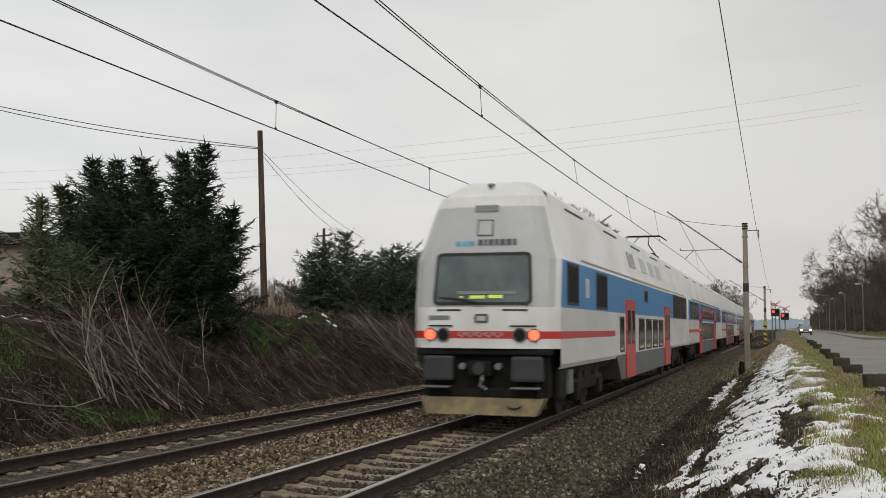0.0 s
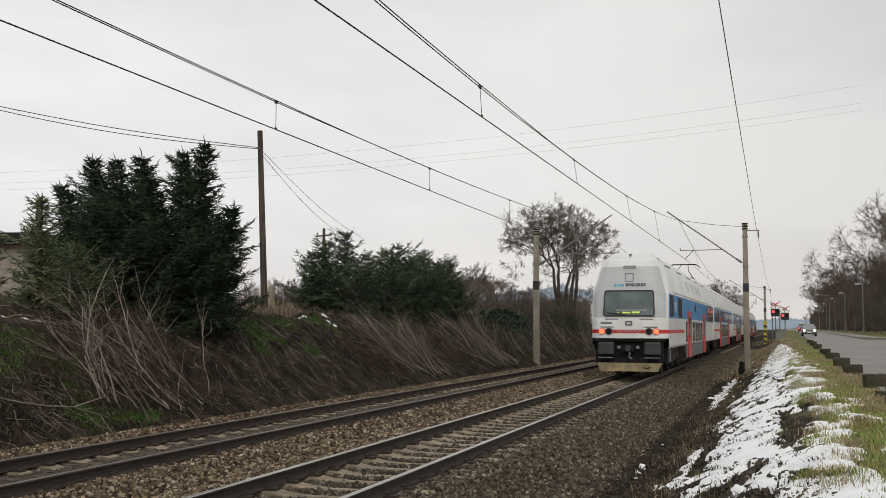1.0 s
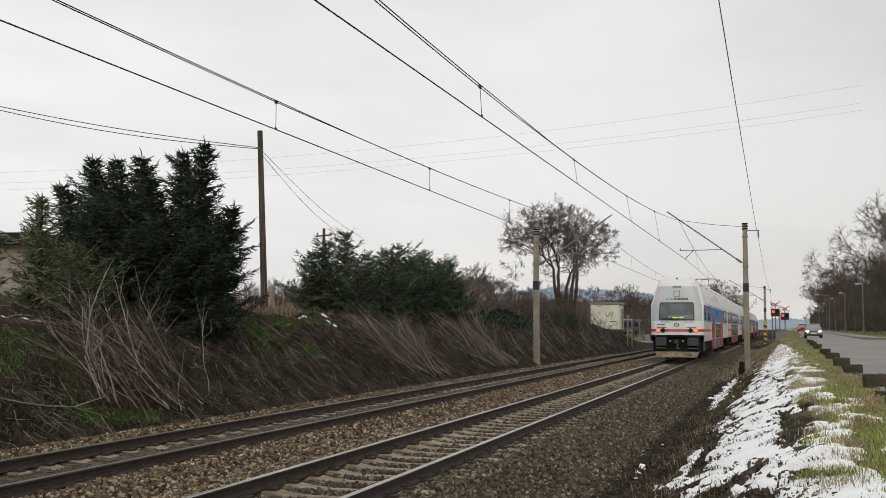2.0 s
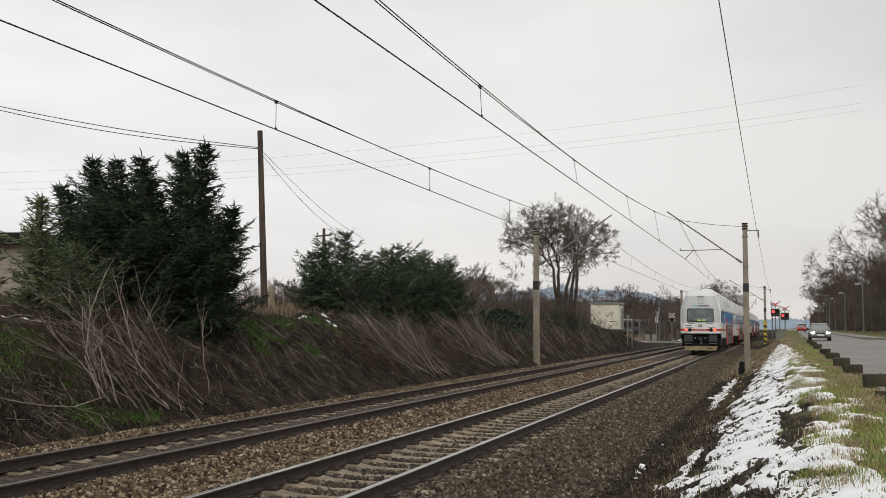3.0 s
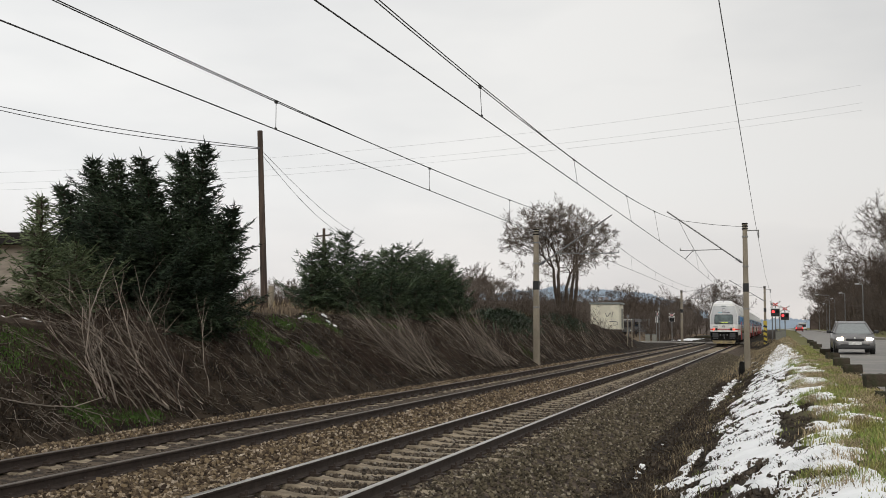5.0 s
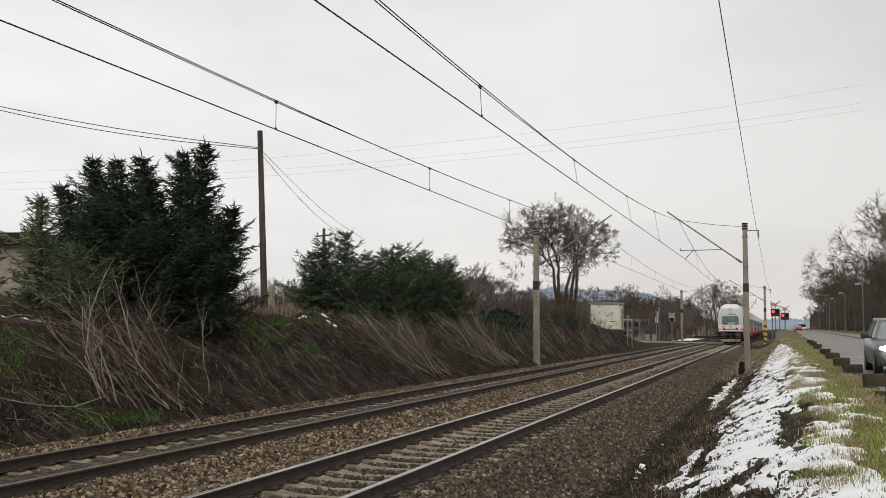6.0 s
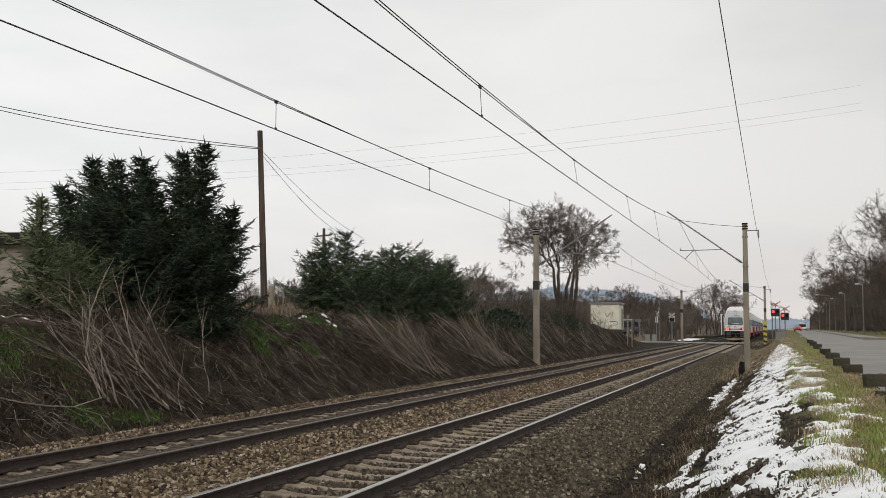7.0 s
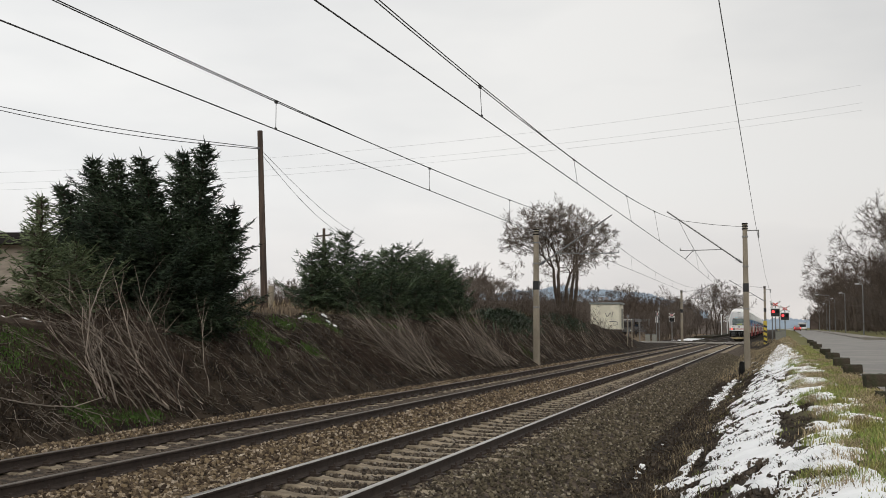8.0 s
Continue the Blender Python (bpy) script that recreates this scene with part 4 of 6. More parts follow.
# ---- road side ----
def build_road():
    """Asphalt on its own gentle rise; a side road joins it opposite the camera."""
    xs = [ROAD_L, 7.6, 8.6, 9.6, 10.5, ROAD_R, 30.0]
    ys = axis((-40, 60, 2.0), (60, 84, 4.0), (84, 96, 1.0), (96, 300, 10), (300, 1500, 100))
    verts = []
    for y in ys:
        for i, x in enumerate(xs):
            if i == 6:
                x = ROAD_R + 0.05 + 25.0 * (1 - step(y, 84, 94)) ** 2
            jag = 0.10 * noise.noise(Vector((0.0, y * 0.8, 2.0))) if i == 0 else 0.0
            verts.append((x + jag + road_x(y), y, road_z(y) - 0.006 * abs(x - 9.1) * (x < 12) + 0.006 * noise.noise(Vector((x, y * 0.3, 1)))))
    nx = len(xs)
    faces = [(j * nx + i, j * nx + i + 1, (j + 1) * nx + i + 1, (j + 1) * nx + i) for j in range(len(ys) - 1) for i in range(nx - 1)]
    tagged(mesh_ob("road", verts, faces, M_ASPHALT, smooth=True), "grey worn asphalt country road", "road", kind="structure")

    def strip(x0, x1, top, depth):
        v, f = [], []
        for y in axis((95, 130, 5), (130, 400, 15)):
            a = road_x(y) + 4.0 * (1 - step(y, 92, 104)) ** 2
            v += [(x0 + a, y, road_z(y) + top - depth), (x0 + a, y, road_z(y) + top), (x1 + a, y, road_z(y) + top), (x1 + a, y, road_z(y) + top - depth)]
        n = len(v) // 4
        for q in range(n - 1):
            for k in range(4):
                f.append((q * 4 + k, q * 4 + (k + 1) % 4, q * 4 + 4 + (k + 1) % 4, q * 4 + 4 + k))
        return v, f + [(0, 1, 2, 3), tuple(range(4 * n - 4, 4 * n))[::-1]]

    tagged(mesh_ob("kerb", *strip(ROAD_R + 0.05, ROAD_R + 0.23, 0.12, 0.4), M_PAVE), "pale concrete kerb along the road", "kerb", kind="structure")
    tagged(mesh_ob("pavement", *strip(ROAD_R + 0.23, ROAD_R + 2.2, 0.10, 0.4), M_PAVE), "pale paved footway beside the road", "pavement", kind="structure")


build_road()


def kerb_block(x, y, size, rz):
    bm = bmesh.new()
    bmesh.ops.create_cube(bm, size=1.0)
    bmesh.ops.subdivide_edges(bm, edges=bm.edges[:], cuts=4, use_grid_fill=True)
    for v in bm.verts:
        n = noise.noise(Vector((v.co.x * 3 + y, v.co.y * 3, v.co.z * 3)))
        edge = max(0, sorted((abs(v.co.x), abs(v.co.y), abs(v.co.z)))[1] - 0.42)
        v.co *= 1 + 0.07 * n - edge * 0.5
        v.co = Vector((v.co.x * size[0], v.co.y * size[1], v.co.z * size[2]))
    bmesh.ops.scale(bm, vec=(0.9, 0.95, 1.05), verts=bm.verts)
    b = part("kerb_block", bm, M_BLOCK, None)
    b.matrix_world = pose(x, y, road_z(y) - 0.17 + size[2] / 2, random.uniform(-3, 3), random.uniform(-4, 4), rz)
    return tagged(b, "mossy weathered concrete edge block beside the road", "kerb block", "road edge blocks")


for x, y, sz, rz in ((6.80, 16.4, (0.44, 0.50, 0.38), 6), (6.84, 21.2, (0.44, 0.46, 0.38), 6), (6.82, 26.8, (0.50, 0.44, 0.36), -4), (6.86, 32.2, (0.50, 0.44, 0.36), 3), (6.93, 38.5, (0.48, 0.44, 0.36), 8), (7.0, 46.0, (0.48, 0.44, 0.34), -3),
                     (7.12, 58.0, (0.48, 0.44, 0.34), 5), (7.2, 67.0, (0.48, 0.44, 0.34), 0), (7.3, 76.0, (0.45, 0.42, 0.32), 4), (6.80, 18.6, (0.30, 0.32, 0.20), 30), (6.86, 29.6, (0.3, 0.3, 0.2), 12)):
    kerb_block(x, y, sz, rz)


def street_lamp(x, y, h, arm):
    m = thing("street_lamp", "slim grey steel street lamp beside the footway", "street lamp", (x, y, ground_z(x, y) - 0.05), "street lamps")
    part("pole", cyl(bmesh.new(), (0, 0, 0), (0, 0, h), 0.10, 0.06, seg=8), M_STEEL, m)
    part("arm", cyl(bmesh.new(), (0, 0, h - 0.02), (-arm, 0, h + 0.1), 0.045, seg=6), M_STEEL, m)
    part("lamp_head", box((0.6, 0.28, 0.14), (-arm - 0.2, 0, h + 0.1), 0.04), M_FACE, m)


for x, y, h, arm in ((16.5, 150.0, 7.0, 0.5), (16.6, 190.0, 7.0, 0.5), (17.0, 230.0, 7.0, 0.4), (14.7, 205.0, 7.2, 2.0), (18.0, 290.0, 7.2, 0.5), (18.4, 350.0, 7.2, 0.5)):
    street_lamp(x, y, h, arm)


# ---- level crossing ----
def build_crossing():
    for name, x0, x1 in (("crossing_panel", -0.66, 0.66), ("crossing_panel", FAR - 0.66, FAR + 0.66), ("crossing_panel", FAR + 0.86, -0.86), ("crossing_panel", 0.86, 2.6), ("crossing_panel", -6.6, FAR - 0.86)):
        p = part(name, box((x1 - x0, 7.0, 0.12), ((x0 + x1) / 2, CROSS_Y, -0.065), 0.02), M_PAVE)
        tagged(p, "pale concrete level-crossing deck between the rails", "crossing", kind="structure")
    r = part("road", box((38.0, 7.0, 0.10), (-25.7, CROSS_Y, -0.02), 0.0), M_ASPHALT)
    tagged(r, "asphalt side road leading over the railway", "road", kind="structure")
    verts = [(2.6, CROSS_Y - 3.5, -0.02), (2.6, CROSS_Y + 3.5, -0.02), (8.0, CROSS_Y + 6, 0.89), (8.0, CROSS_Y - 6, 0.86)]
    verts += [(x, y, z - 0.2) for x, y, z in verts]
    r = mesh_ob("road", verts, [(0, 1, 2, 3)[::-1], (4, 5, 6, 7), (0, 4, 5, 1)[::-1], (1, 5, 6, 2)[::-1], (2, 6, 7, 3)[::-1], (3, 7, 4, 0)[::-1]], M_ASPHALT)
    tagged(r, "asphalt ramp rising from the crossing to the road", "road", kind="structure")


build_crossing()


def crossing_signal(x, y, z0, h, lit, k=1.0):
    """Two red lamps on a dark board under a red and white cross."""
    m = thing("crossing_signal", "level-crossing signal with " + ("a lit red lamp" if lit else "dark lamps") + " and a warning cross", "signal", (x, y, z0), "crossing signals")
    part("pole", cyl(bmesh.new(), (0, 0, 0), (0, 0, h + 1.0), 0.06, seg=10), M_STEEL, m)
    bd = part("board", box((0.80, 0.12, 0.72), (0, -0.10, h), 0.05), M_BLACK, m, "black board with a white rim")
    part("rim", box((0.88, 0.06, 0.80), (0, -0.05, h), 0.05), M_PLATE, bd)
    for n, sx in enumerate((-0.2, 0.2)):
        on = lit and n == lit - 1
        part("hood", cyl(bmesh.new(), (sx, -0.16, h + 0.08), (sx, -0.30, h + 0.08), 0.15, 0.15, seg=14, caps=False), M_BLACK, bd)
        part("lamp", cyl(bmesh.new(), (sx, -0.15, h + 0.08), (sx, -0.19, h + 0.08), 0.135, seg=14), M_SIGNAL if on else M_UNDER, bd, "lit red lamp" if on else "dark lamp")
    for a in (32, -32):
        part("cross_arm", box((1.15, 0.03, 0.16), (0, -0.10 - (0.035 if a > 0 else 0), h + 0.78), 0.01, ry=a), M_PLATE, m)
        part("cross_stripe", box((0.5, 0.045, 0.10), (0, -0.10 - (0.035 if a > 0 else 0), h + 0.78), 0.01, ry=a), M_RED, m)
    for c in m.children:
        if not c.name.startswith("pole"):
            c.matrix_basis = Matrix.Translation((0, 0, h)) @ Matrix.Diagonal((k, k, k, 1)) @ Matrix.Translation((0, 0, -h))
    return m


crossing_signal(4.95, 115.0, 0.30, 3.17, 1, 1.12)
crossing_signal(5.95, 118.0, 0.60, 2.48, 1, 1.08)
crossing_signal(-7.96, 133.81, -0.1, 2.9, 0, 0.76)
crossing_signal(-9.87, 133.15, -0.1, 2.9, 0, 1.0).rotation_euler.z = math.radians(118)


def striped_post(x, y, z0, h):
    m = thing("barrier_post", "post with black and yellow warning stripes by the crossing", "post", (x, y, z0))
    part("core", box((0.36, 0.36, h), (0, 0, h / 2), 0.02), M_YELLOW_SIGN, m)
    for k in range(4):
        part("stripe", box((0.38, 0.38, 0.22), (0, 0, 0.35 + k * 0.55), 0.0, ry=24), M_BLACK, m)


M_YELLOW_SIGN = mat("warning_yellow", (0.55, 0.42, 0.05), 0.6, var=0.15, bump=0.03)
striped_post(3.86, 115.5, ground_z(3.86, 115.5) - 0.1, 2.6)
for x, y, h, lb in ((4.6, 116.5, 4.1, "grey steel pole beside the crossing"), (-10.29, 140.0, 4.4, "slim pale steel pole beyond the crossing"), (5.4, 121.5, 2.6, "short grey steel pole by the crossing"), (-13.14, 130.03, 3.3, "slim grey pole beyond the tracks"), (-11.79, 131.14, 2.7, "short grey pole beyond the tracks")):
    p = thing("steel_pole", lb, "pole", (x, y, ground_z(x, y)), "crossing poles")
    part("pole", cyl(bmesh.new(), (0, 0, 0), (0, 0, h), 0.06, seg=8), M_STEEL, p)
    part("cap", box((0.3, 0.2, 0.35), (0, 0, h), 0.03), M_STEEL, p)
for x, y in ((5.2, 113.5), (5.6, 116.5), (-10.90, 132.0), (-9.57, 128.0), (-10.47, 128.5)):
    c = thing("relay_cabinet", "small grey-green relay cabinet by the crossing", "cabinet", (x, y, ground_z(x, y) - 0.05), "relay cabinets")
    part("body", box((0.55, 0.4, 0.95), (0, 0, 0.5), 0.03), M_PLASTER_DARK, c)
    part("lid", box((0.62, 0.47, 0.06), (0, 0, 1.0), 0.02), M_SKIRT, c)


def platform_lamp(x, y, h):
    m = thing("platform_lamp", "slender white platform lamp beyond the crossing", "lamp post", (x, y, -0.05), "platform lamps")
    part("pole", cyl(bmesh.new(), (0, 0, 0), (0, 0, h), 0.09, seg=8), M_WHITE, m)
    part("lamp_head", box((0.5, 0.3, 0.16), (0.1, 0, h), 0.04), M_WHITE, m)


for x, y, h in ((-5.90, 217.03, 4.6), (-6.07, 246.41, 4.6)):
    platform_lamp(x, y, h)
pf = part("platform", box((3.0, 110.0, 0.4), (-7.2, 235, 0.12), 0.03), M_BLOCK)
tagged(pf, "low concrete station platform beyond the crossing", "platform", kind="structure")
fn = thing("fence", "low dark picket fence beyond the crossing", "fence", (-8.2, 139, -0.05))
for k in range(16):
    part("picket", box((0.07, 0.05, 0.75), (-0.02 * k, 1.4 * k, 0.38), 0.01), M_WOOD, fn)
part("rail", box((0.05, 21.5, 0.08), (-0.16, 10.5, 0.62), 0.01, rz=0.8), M_WOOD, fn)


def hut(x, y, z):
    h = thing("utility_hut", "small cream plastered utility hut with dark scrawls", "hut", (x, y, z))
    part("wall", box((2.7, 2.6, 2.35), (0, 0, 1.0), 0.02), M_PLASTER, h)
    part("roof", box((2.9, 2.8, 0.18), (0, 0, 2.25), 0.02), M_FACE_DIM, h)
    part("door", box((0.04, 0.9, 1.9), (1.36, 0.4, 0.85), 0.01), M_PLASTER_DARK, h)
    rng = random.Random(8)
    for x0, z0 in ((-0.9, 0.55), (0.1, 1.15), (0.5, 0.45)):
        s = Soup()
        pts = [(x0 + 0.14 * k + rng.uniform(-0.1, 0.1), -1.31, z0 + rng.uniform(-0.25, 0.3)) for k in range(6)]
        s.tube(pts, [0.035] * 6, 4)
        s.make("scrawl", M_LOGO_DARK, h, label="dark scribbled line on the wall")


hut(-10.2, 95.0, 1.75)
for x, y, h in ((-7.41, 88.64, 2.5), (-7.24, 90.25, 2.4), (-11.3, 46.5, 1.4)):
    s = thing("stake", "thin pale wooden stake on the cutting", "stake", (x, y, ground_z(x, y) - 0.2), "stakes")
    part("shaft", cyl(bmesh.new(), (0, 0, 0), (0, 0, h + 0.2), 0.05, 0.045, seg=8), M_MAST, s)


st = thing("stump", "short dark rotten post stump near the mast", "post", (3.45, 49.0, ground_z(3.45, 49.0) - 0.1))
part("stump", cyl(bmesh.new(), (0, 0, 0), (0.03, 0, 0.75), 0.15, 0.12, seg=9), M_UNDER, st)


def house():
    h = thing("house", "low house with a dark roof behind the spruces", "house", (-25.6, 31.5, 2.2))
    h.rotation_euler.z = radians(12)
    part("wall", box((9.0, 7.0, 2.7), (0, 0, 1.35), 0.02), M_HOUSE, h)
    # The dark roof edge is deepened to include the shade under the eave.
    v = [(-5.0, -4.0, 2.42), (5.0, -4.0, 2.42), (5.0, 4.0, 2.42), (-5.0, 4.0, 2.42), (-5.0, -4.0, 2.82), (5.0, -4.0, 2.82), (5.0, 4.0, 2.82), (-5.0, 4.0, 2.82), (-5.0, 0, 2.95), (5.0, 0, 2.95)]
    mesh_ob("roof", v, [(0, 3, 2, 1), (0, 1, 5, 4), (1, 2, 6, 9, 5), (2, 3, 7, 6), (3, 0, 4, 8, 7), (4, 5, 9, 8), (6, 7, 8, 9)], M_ROOF, h)
    for x in (-2.8, 0.0, 2.8):
        w = part("window", box((1.2, 0.08, 1.1), (x, -3.52, 1.5), 0.02), M_PLATE, h)
        part("pane", box((1.0, 0.06, 0.9), (x, -3.55, 1.5), 0.01), M_GLASS, w)


house()


# ---- road vehicles ----
CAR_WHEELS = []


def hatchback(name, label, paint, z):
    """A small hatchback that faces -y; its base lies on the road."""
    c = thing(name, label, "car", (0, 0, z))
    # side outline, front at -y: (y, z, half width)
    low = [(-1.98, 0.34, 0.62), (-1.97, 0.52, 0.70), (-1.88, 0.66, 0.77), (-1.45, 0.77, 0.82), (-1.05, 0.85, 0.83), (0.2, 0.88, 0.84), (1.4, 0.90, 0.82), (1.82, 0.88, 0.76), (1.92, 0.60, 0.76), (1.90, 0.36, 0.70)]
    verts, faces = [], []
    for y, zt, w in low:
        for s in (-1, 1):
            verts += [(s * w * 0.94, y, 0.22), (s * w, y, min(zt, 0.55)), (s * w * 0.97, y, zt)]
    n = len(low)
    for i in range(n - 1):
        a, b = i * 6, (i + 1) * 6
        for k in (0, 1):
            faces += [(a + k, a + k + 1, b + k + 1, b + k), (a + 3 + k + 1, a + 3 + k, b + 3 + k, b + 3 + k + 1)]
        faces += [(a + 2, a + 5, b + 5, b + 2), (a, b, b + 3, a + 3)]
    faces += [(0, 1, 2, 5, 4, 3), tuple(j + (n - 1) * 6 for j in (0, 3, 4, 5, 2, 1))]
    body = mesh_ob("body", verts, faces, paint, c)
    bm = bmesh.new()
    bm.from_mesh(body.data)
    bmesh.ops.remove_doubles(bm, verts=bm.verts, dist=0.001)
    bmesh.ops.bevel(bm, geom=[e for e in bm.edges if len(e.link_faces) == 2 and e.calc_face_angle() > 0.3], offset=0.05, segments=3, affect="EDGES", clamp_overlap=True)
    bmesh.ops.recalc_face_normals(bm, faces=bm.faces)
    bm.to_mesh(body.data)
    bm.free()
    body.data.polygons.foreach_set("use_smooth", [True] * len(body.data.polygons))
    # glasshouse
    st = [(-1.08, 0.83, 0.70, 0.84), (-0.25, 1.28, 0.54, 0.86), (0.25, 1.35, 0.55, 0.87), (1.0, 1.32, 0.54, 0.88), (1.72, 0.90, 0.66, 0.88)]
    v = []
    for y, zt, wt, zb in st:
        v += [(-0.76, y, zb), (-wt, y, zt), (wt, y, zt), (0.76, y, zb)]
    f = []
    for i in range(len(st) - 1):
        a, b = i * 4, i * 4 + 4
        f += [(a, a + 1, b + 1, b), (a + 1, a + 2, b + 2, b + 1), (a + 2, a + 3, b + 3, b + 2)]
    mesh_ob("glasshouse", v, f, M_CARGLASS, c, label="car windows with sky reflection painted in as pale grey")
    rv = []
    for y, zt, wt, zb in st[1:4]:
        rv += [(-wt - 0.02, y, zt - 0.03), (-wt + 0.03, y, zt + 0.02), (wt - 0.03, y, zt + 0.02), (wt + 0.02, y, zt - 0.03)]
    mesh_ob("roof_panel", rv, [(a + k, a + k + 1, a + k + 5, a + k + 4) for a in (0, 4) for k in range(3)], paint, body)
    pil = Soup()
    for s in (-1, 1):
        pil.tube([(s * 0.76, -1.10, 0.84), (s * 0.56, -0.25, 1.30), (s * 0.565, 1.0, 1.335), (s * 0.68, 1.74, 0.90)], [0.04, 0.04, 0.045, 0.06], 6)
        pil.tube([(s * 0.77, 0.25, 0.87), (s * 0.57, 0.3, 1.33)], [0.045, 0.045], 6)
    pil.make("pillars", paint, body)
    for s in (-1, 1):
        part("headlight", bm_box(bmesh.new(), (0.30, 0.16, 0.15), pose(s * 0.58, -1.88, 0.62, 0, s * 12, s * 18), 0.065), M_HEAD, c, "lit warm headlight")
        part("tail_lamp", box((0.16, 0.08, 0.30), (s * 0.66, 1.88, 0.75), 0.03), M_SIGNAL, c)
        m = part("mirror", box((0.20, 0.10, 0.13), (s * 0.95, -0.66, 0.92), 0.04), M_BLACK, c)
        part("mirror_stalk", box((0.12, 0.06, 0.05), (s * 0.83, -0.66, 0.88), 0.01), M_BLACK, m)
        for y in (-1.28, 1.22):
            w = part("wheel", cyl(bmesh.new(), (-0.095, 0, 0), (0.095, 0, 0), 0.295, seg=24), M_RUBBER, c)
            w.location = (s * 0.72, y, 0.295)
            rim = cyl(bmesh.new(), (0.06 * s, 0, 0), (0.102 * s, 0, 0), 0.185, 0.17, seg=5)
            part("rim", rim, M_STEEL, w)
            CAR_WHEELS.append((w, s * 0.72, y))
    part("grille", box((0.70, 0.06, 0.09), (0, -1.965, 0.60), 0.02), M_BLACK, c)
    part("lower_grille", box((1.15, 0.07, 0.13), (0, -1.985, 0.36), 0.03), M_BLACK, c)
    part("bumper", box((1.50, 0.16, 0.16), (0, -1.95, 0.29), 0.05), M_BLACK, c)
    part("emblem", cyl(bmesh.new(), (0, -1.94, 0.66), (0, -1.99, 0.66), 0.045, seg=6), M_PLATE, c)
    c.scale = (0.98, 1.0, 1.0)
    part("plate_bar", box((0.50, 0.02, 0.11), (0, -2.02, 0.45), 0.005), M_PLATE, c, "white plate without characters")
    return c


# The pale base paints the sky's reflection into the car windows.
M_CARGLASS = mat("sky_toned_car_glass", (0.24, 0.26, 0.26), 0.05, var=0.1, bump=0)
CAR = hatchback("car", "grey small hatchback with lit headlights driving on the road", M_CAR, road_z(141))
CAR_NEAR_WHEELS = list(CAR_WHEELS)
red = hatchback("car", "distant dark red car standing on the road", M_CARRED, road_z(200))
RED = red


def box_van(x, y, z, rz, label, paint, length, h, name):
    v = thing(name, label, name.replace("_", " "), (x, y, z))
    v.rotation_euler.z = radians(rz)
    part("body", box((2.3, length, h - 0.45), (0, 0, 0.45 + (h - 0.45) / 2), 0.12), paint, v)
    part("windscreen", box((2.0, 0.06, h * 0.36), (0, -length / 2 - 0.01, h * 0.62), 0.03), M_GLASS, v)
    part("roof_strip", box((2.1, 0.08, 0.22), (0, -length / 2 - 0.02, h - 0.22), 0.03), M_WHITE, v)
    for s in (-1, 1):
        for k in range(3):
            part("side_window", box((0.05, length * 0.22, h * 0.3), (s * 1.15, -length * 0.3 + k * length * 0.27, h * 0.64), 0.02), M_GLASS, v)
        for yy in (-length * 0.32, length * 0.32):
            part("wheel", cyl(bmesh.new(), (s * 0.95, yy, 0.45), (s * 1.18, yy, 0.45), 0.45, seg=18), M_RUBBER, v)
        part("headlight", box((0.3, 0.06, 0.18), (s * 0.85, -length / 2 - 0.02, 0.75), 0.03), M_PLATE, v)


box_van(-20.10, 190.23, 0.5, -14, "dark bus waiting on the side road", M_SKIRT, 9.0, 2.9, "bus")
box_van(12.6, 330.0, road_z(330), 0, "white delivery van far down the road", M_WHITE, 5.5, 2.4, "van")


# ---- vegetation ----
def branch_out(soup, rng, p, d, length, r, level, spec):
    """A bent, tapered limb with its side shoots."""
    n = 1 if level == spec["levels"] else ((5, 3, 3, 2) if spec["levels"] > 2 else (4, 2))[level]
    pts, q, dd = [p], Vector(p), Vector(d).normalized()
    for i in range(n):
        dd = (dd + Vector((rng.gauss(0, spec["wob"]), rng.gauss(0, spec["wob"]), rng.gauss(0, spec["wob"]) + spec["up"][level]))).normalized()
        q = q + dd * (length / n)
        pts.append(q.copy())
    r1 = max(spec["rmin"] * 0.5, r * (0.25 if level else 0.4))
    radii = [max(spec["rmin"] * 0.5, lerp(i / n, r, r1)) for i in range(n + 1)]
    soup[0 if level < 2 else 1].tube(pts, radii, 5 if level == 0 and spec["levels"] > 2 else 3)
    if level >= spec["levels"]:
        return
    for k in range(spec["kids"][level]):
        t = lerp((k + rng.random() * 0.8) / spec["kids"][level], spec["from"][level], 1.0)
        i = min(n - 1, int(t * n))
        a = Vector(pts[i]).lerp(Vector(pts[i + 1]), t * n - i)
        ax = (Vector(pts[i + 1]) - Vector(pts[i])).normalized()
        side = ax.orthogonal().normalized()
        side.rotate(Matrix.Rotation(rng.uniform(0, 2 * math.pi), 3, ax))
        nd = ax * math.cos(spec["ang"][level] * rng.uniform(0.7, 1.25)) + side * math.sin(spec["ang"][level] * rng.uniform(0.7, 1.25))
        branch_out(soup, rng, a, nd, length * spec["len"][level] * rng.uniform(0.6, 1.15) * (1.15 - 0.5 * t), max(spec["rmin"], radii[i] * spec["thin"]), level + 1, spec)


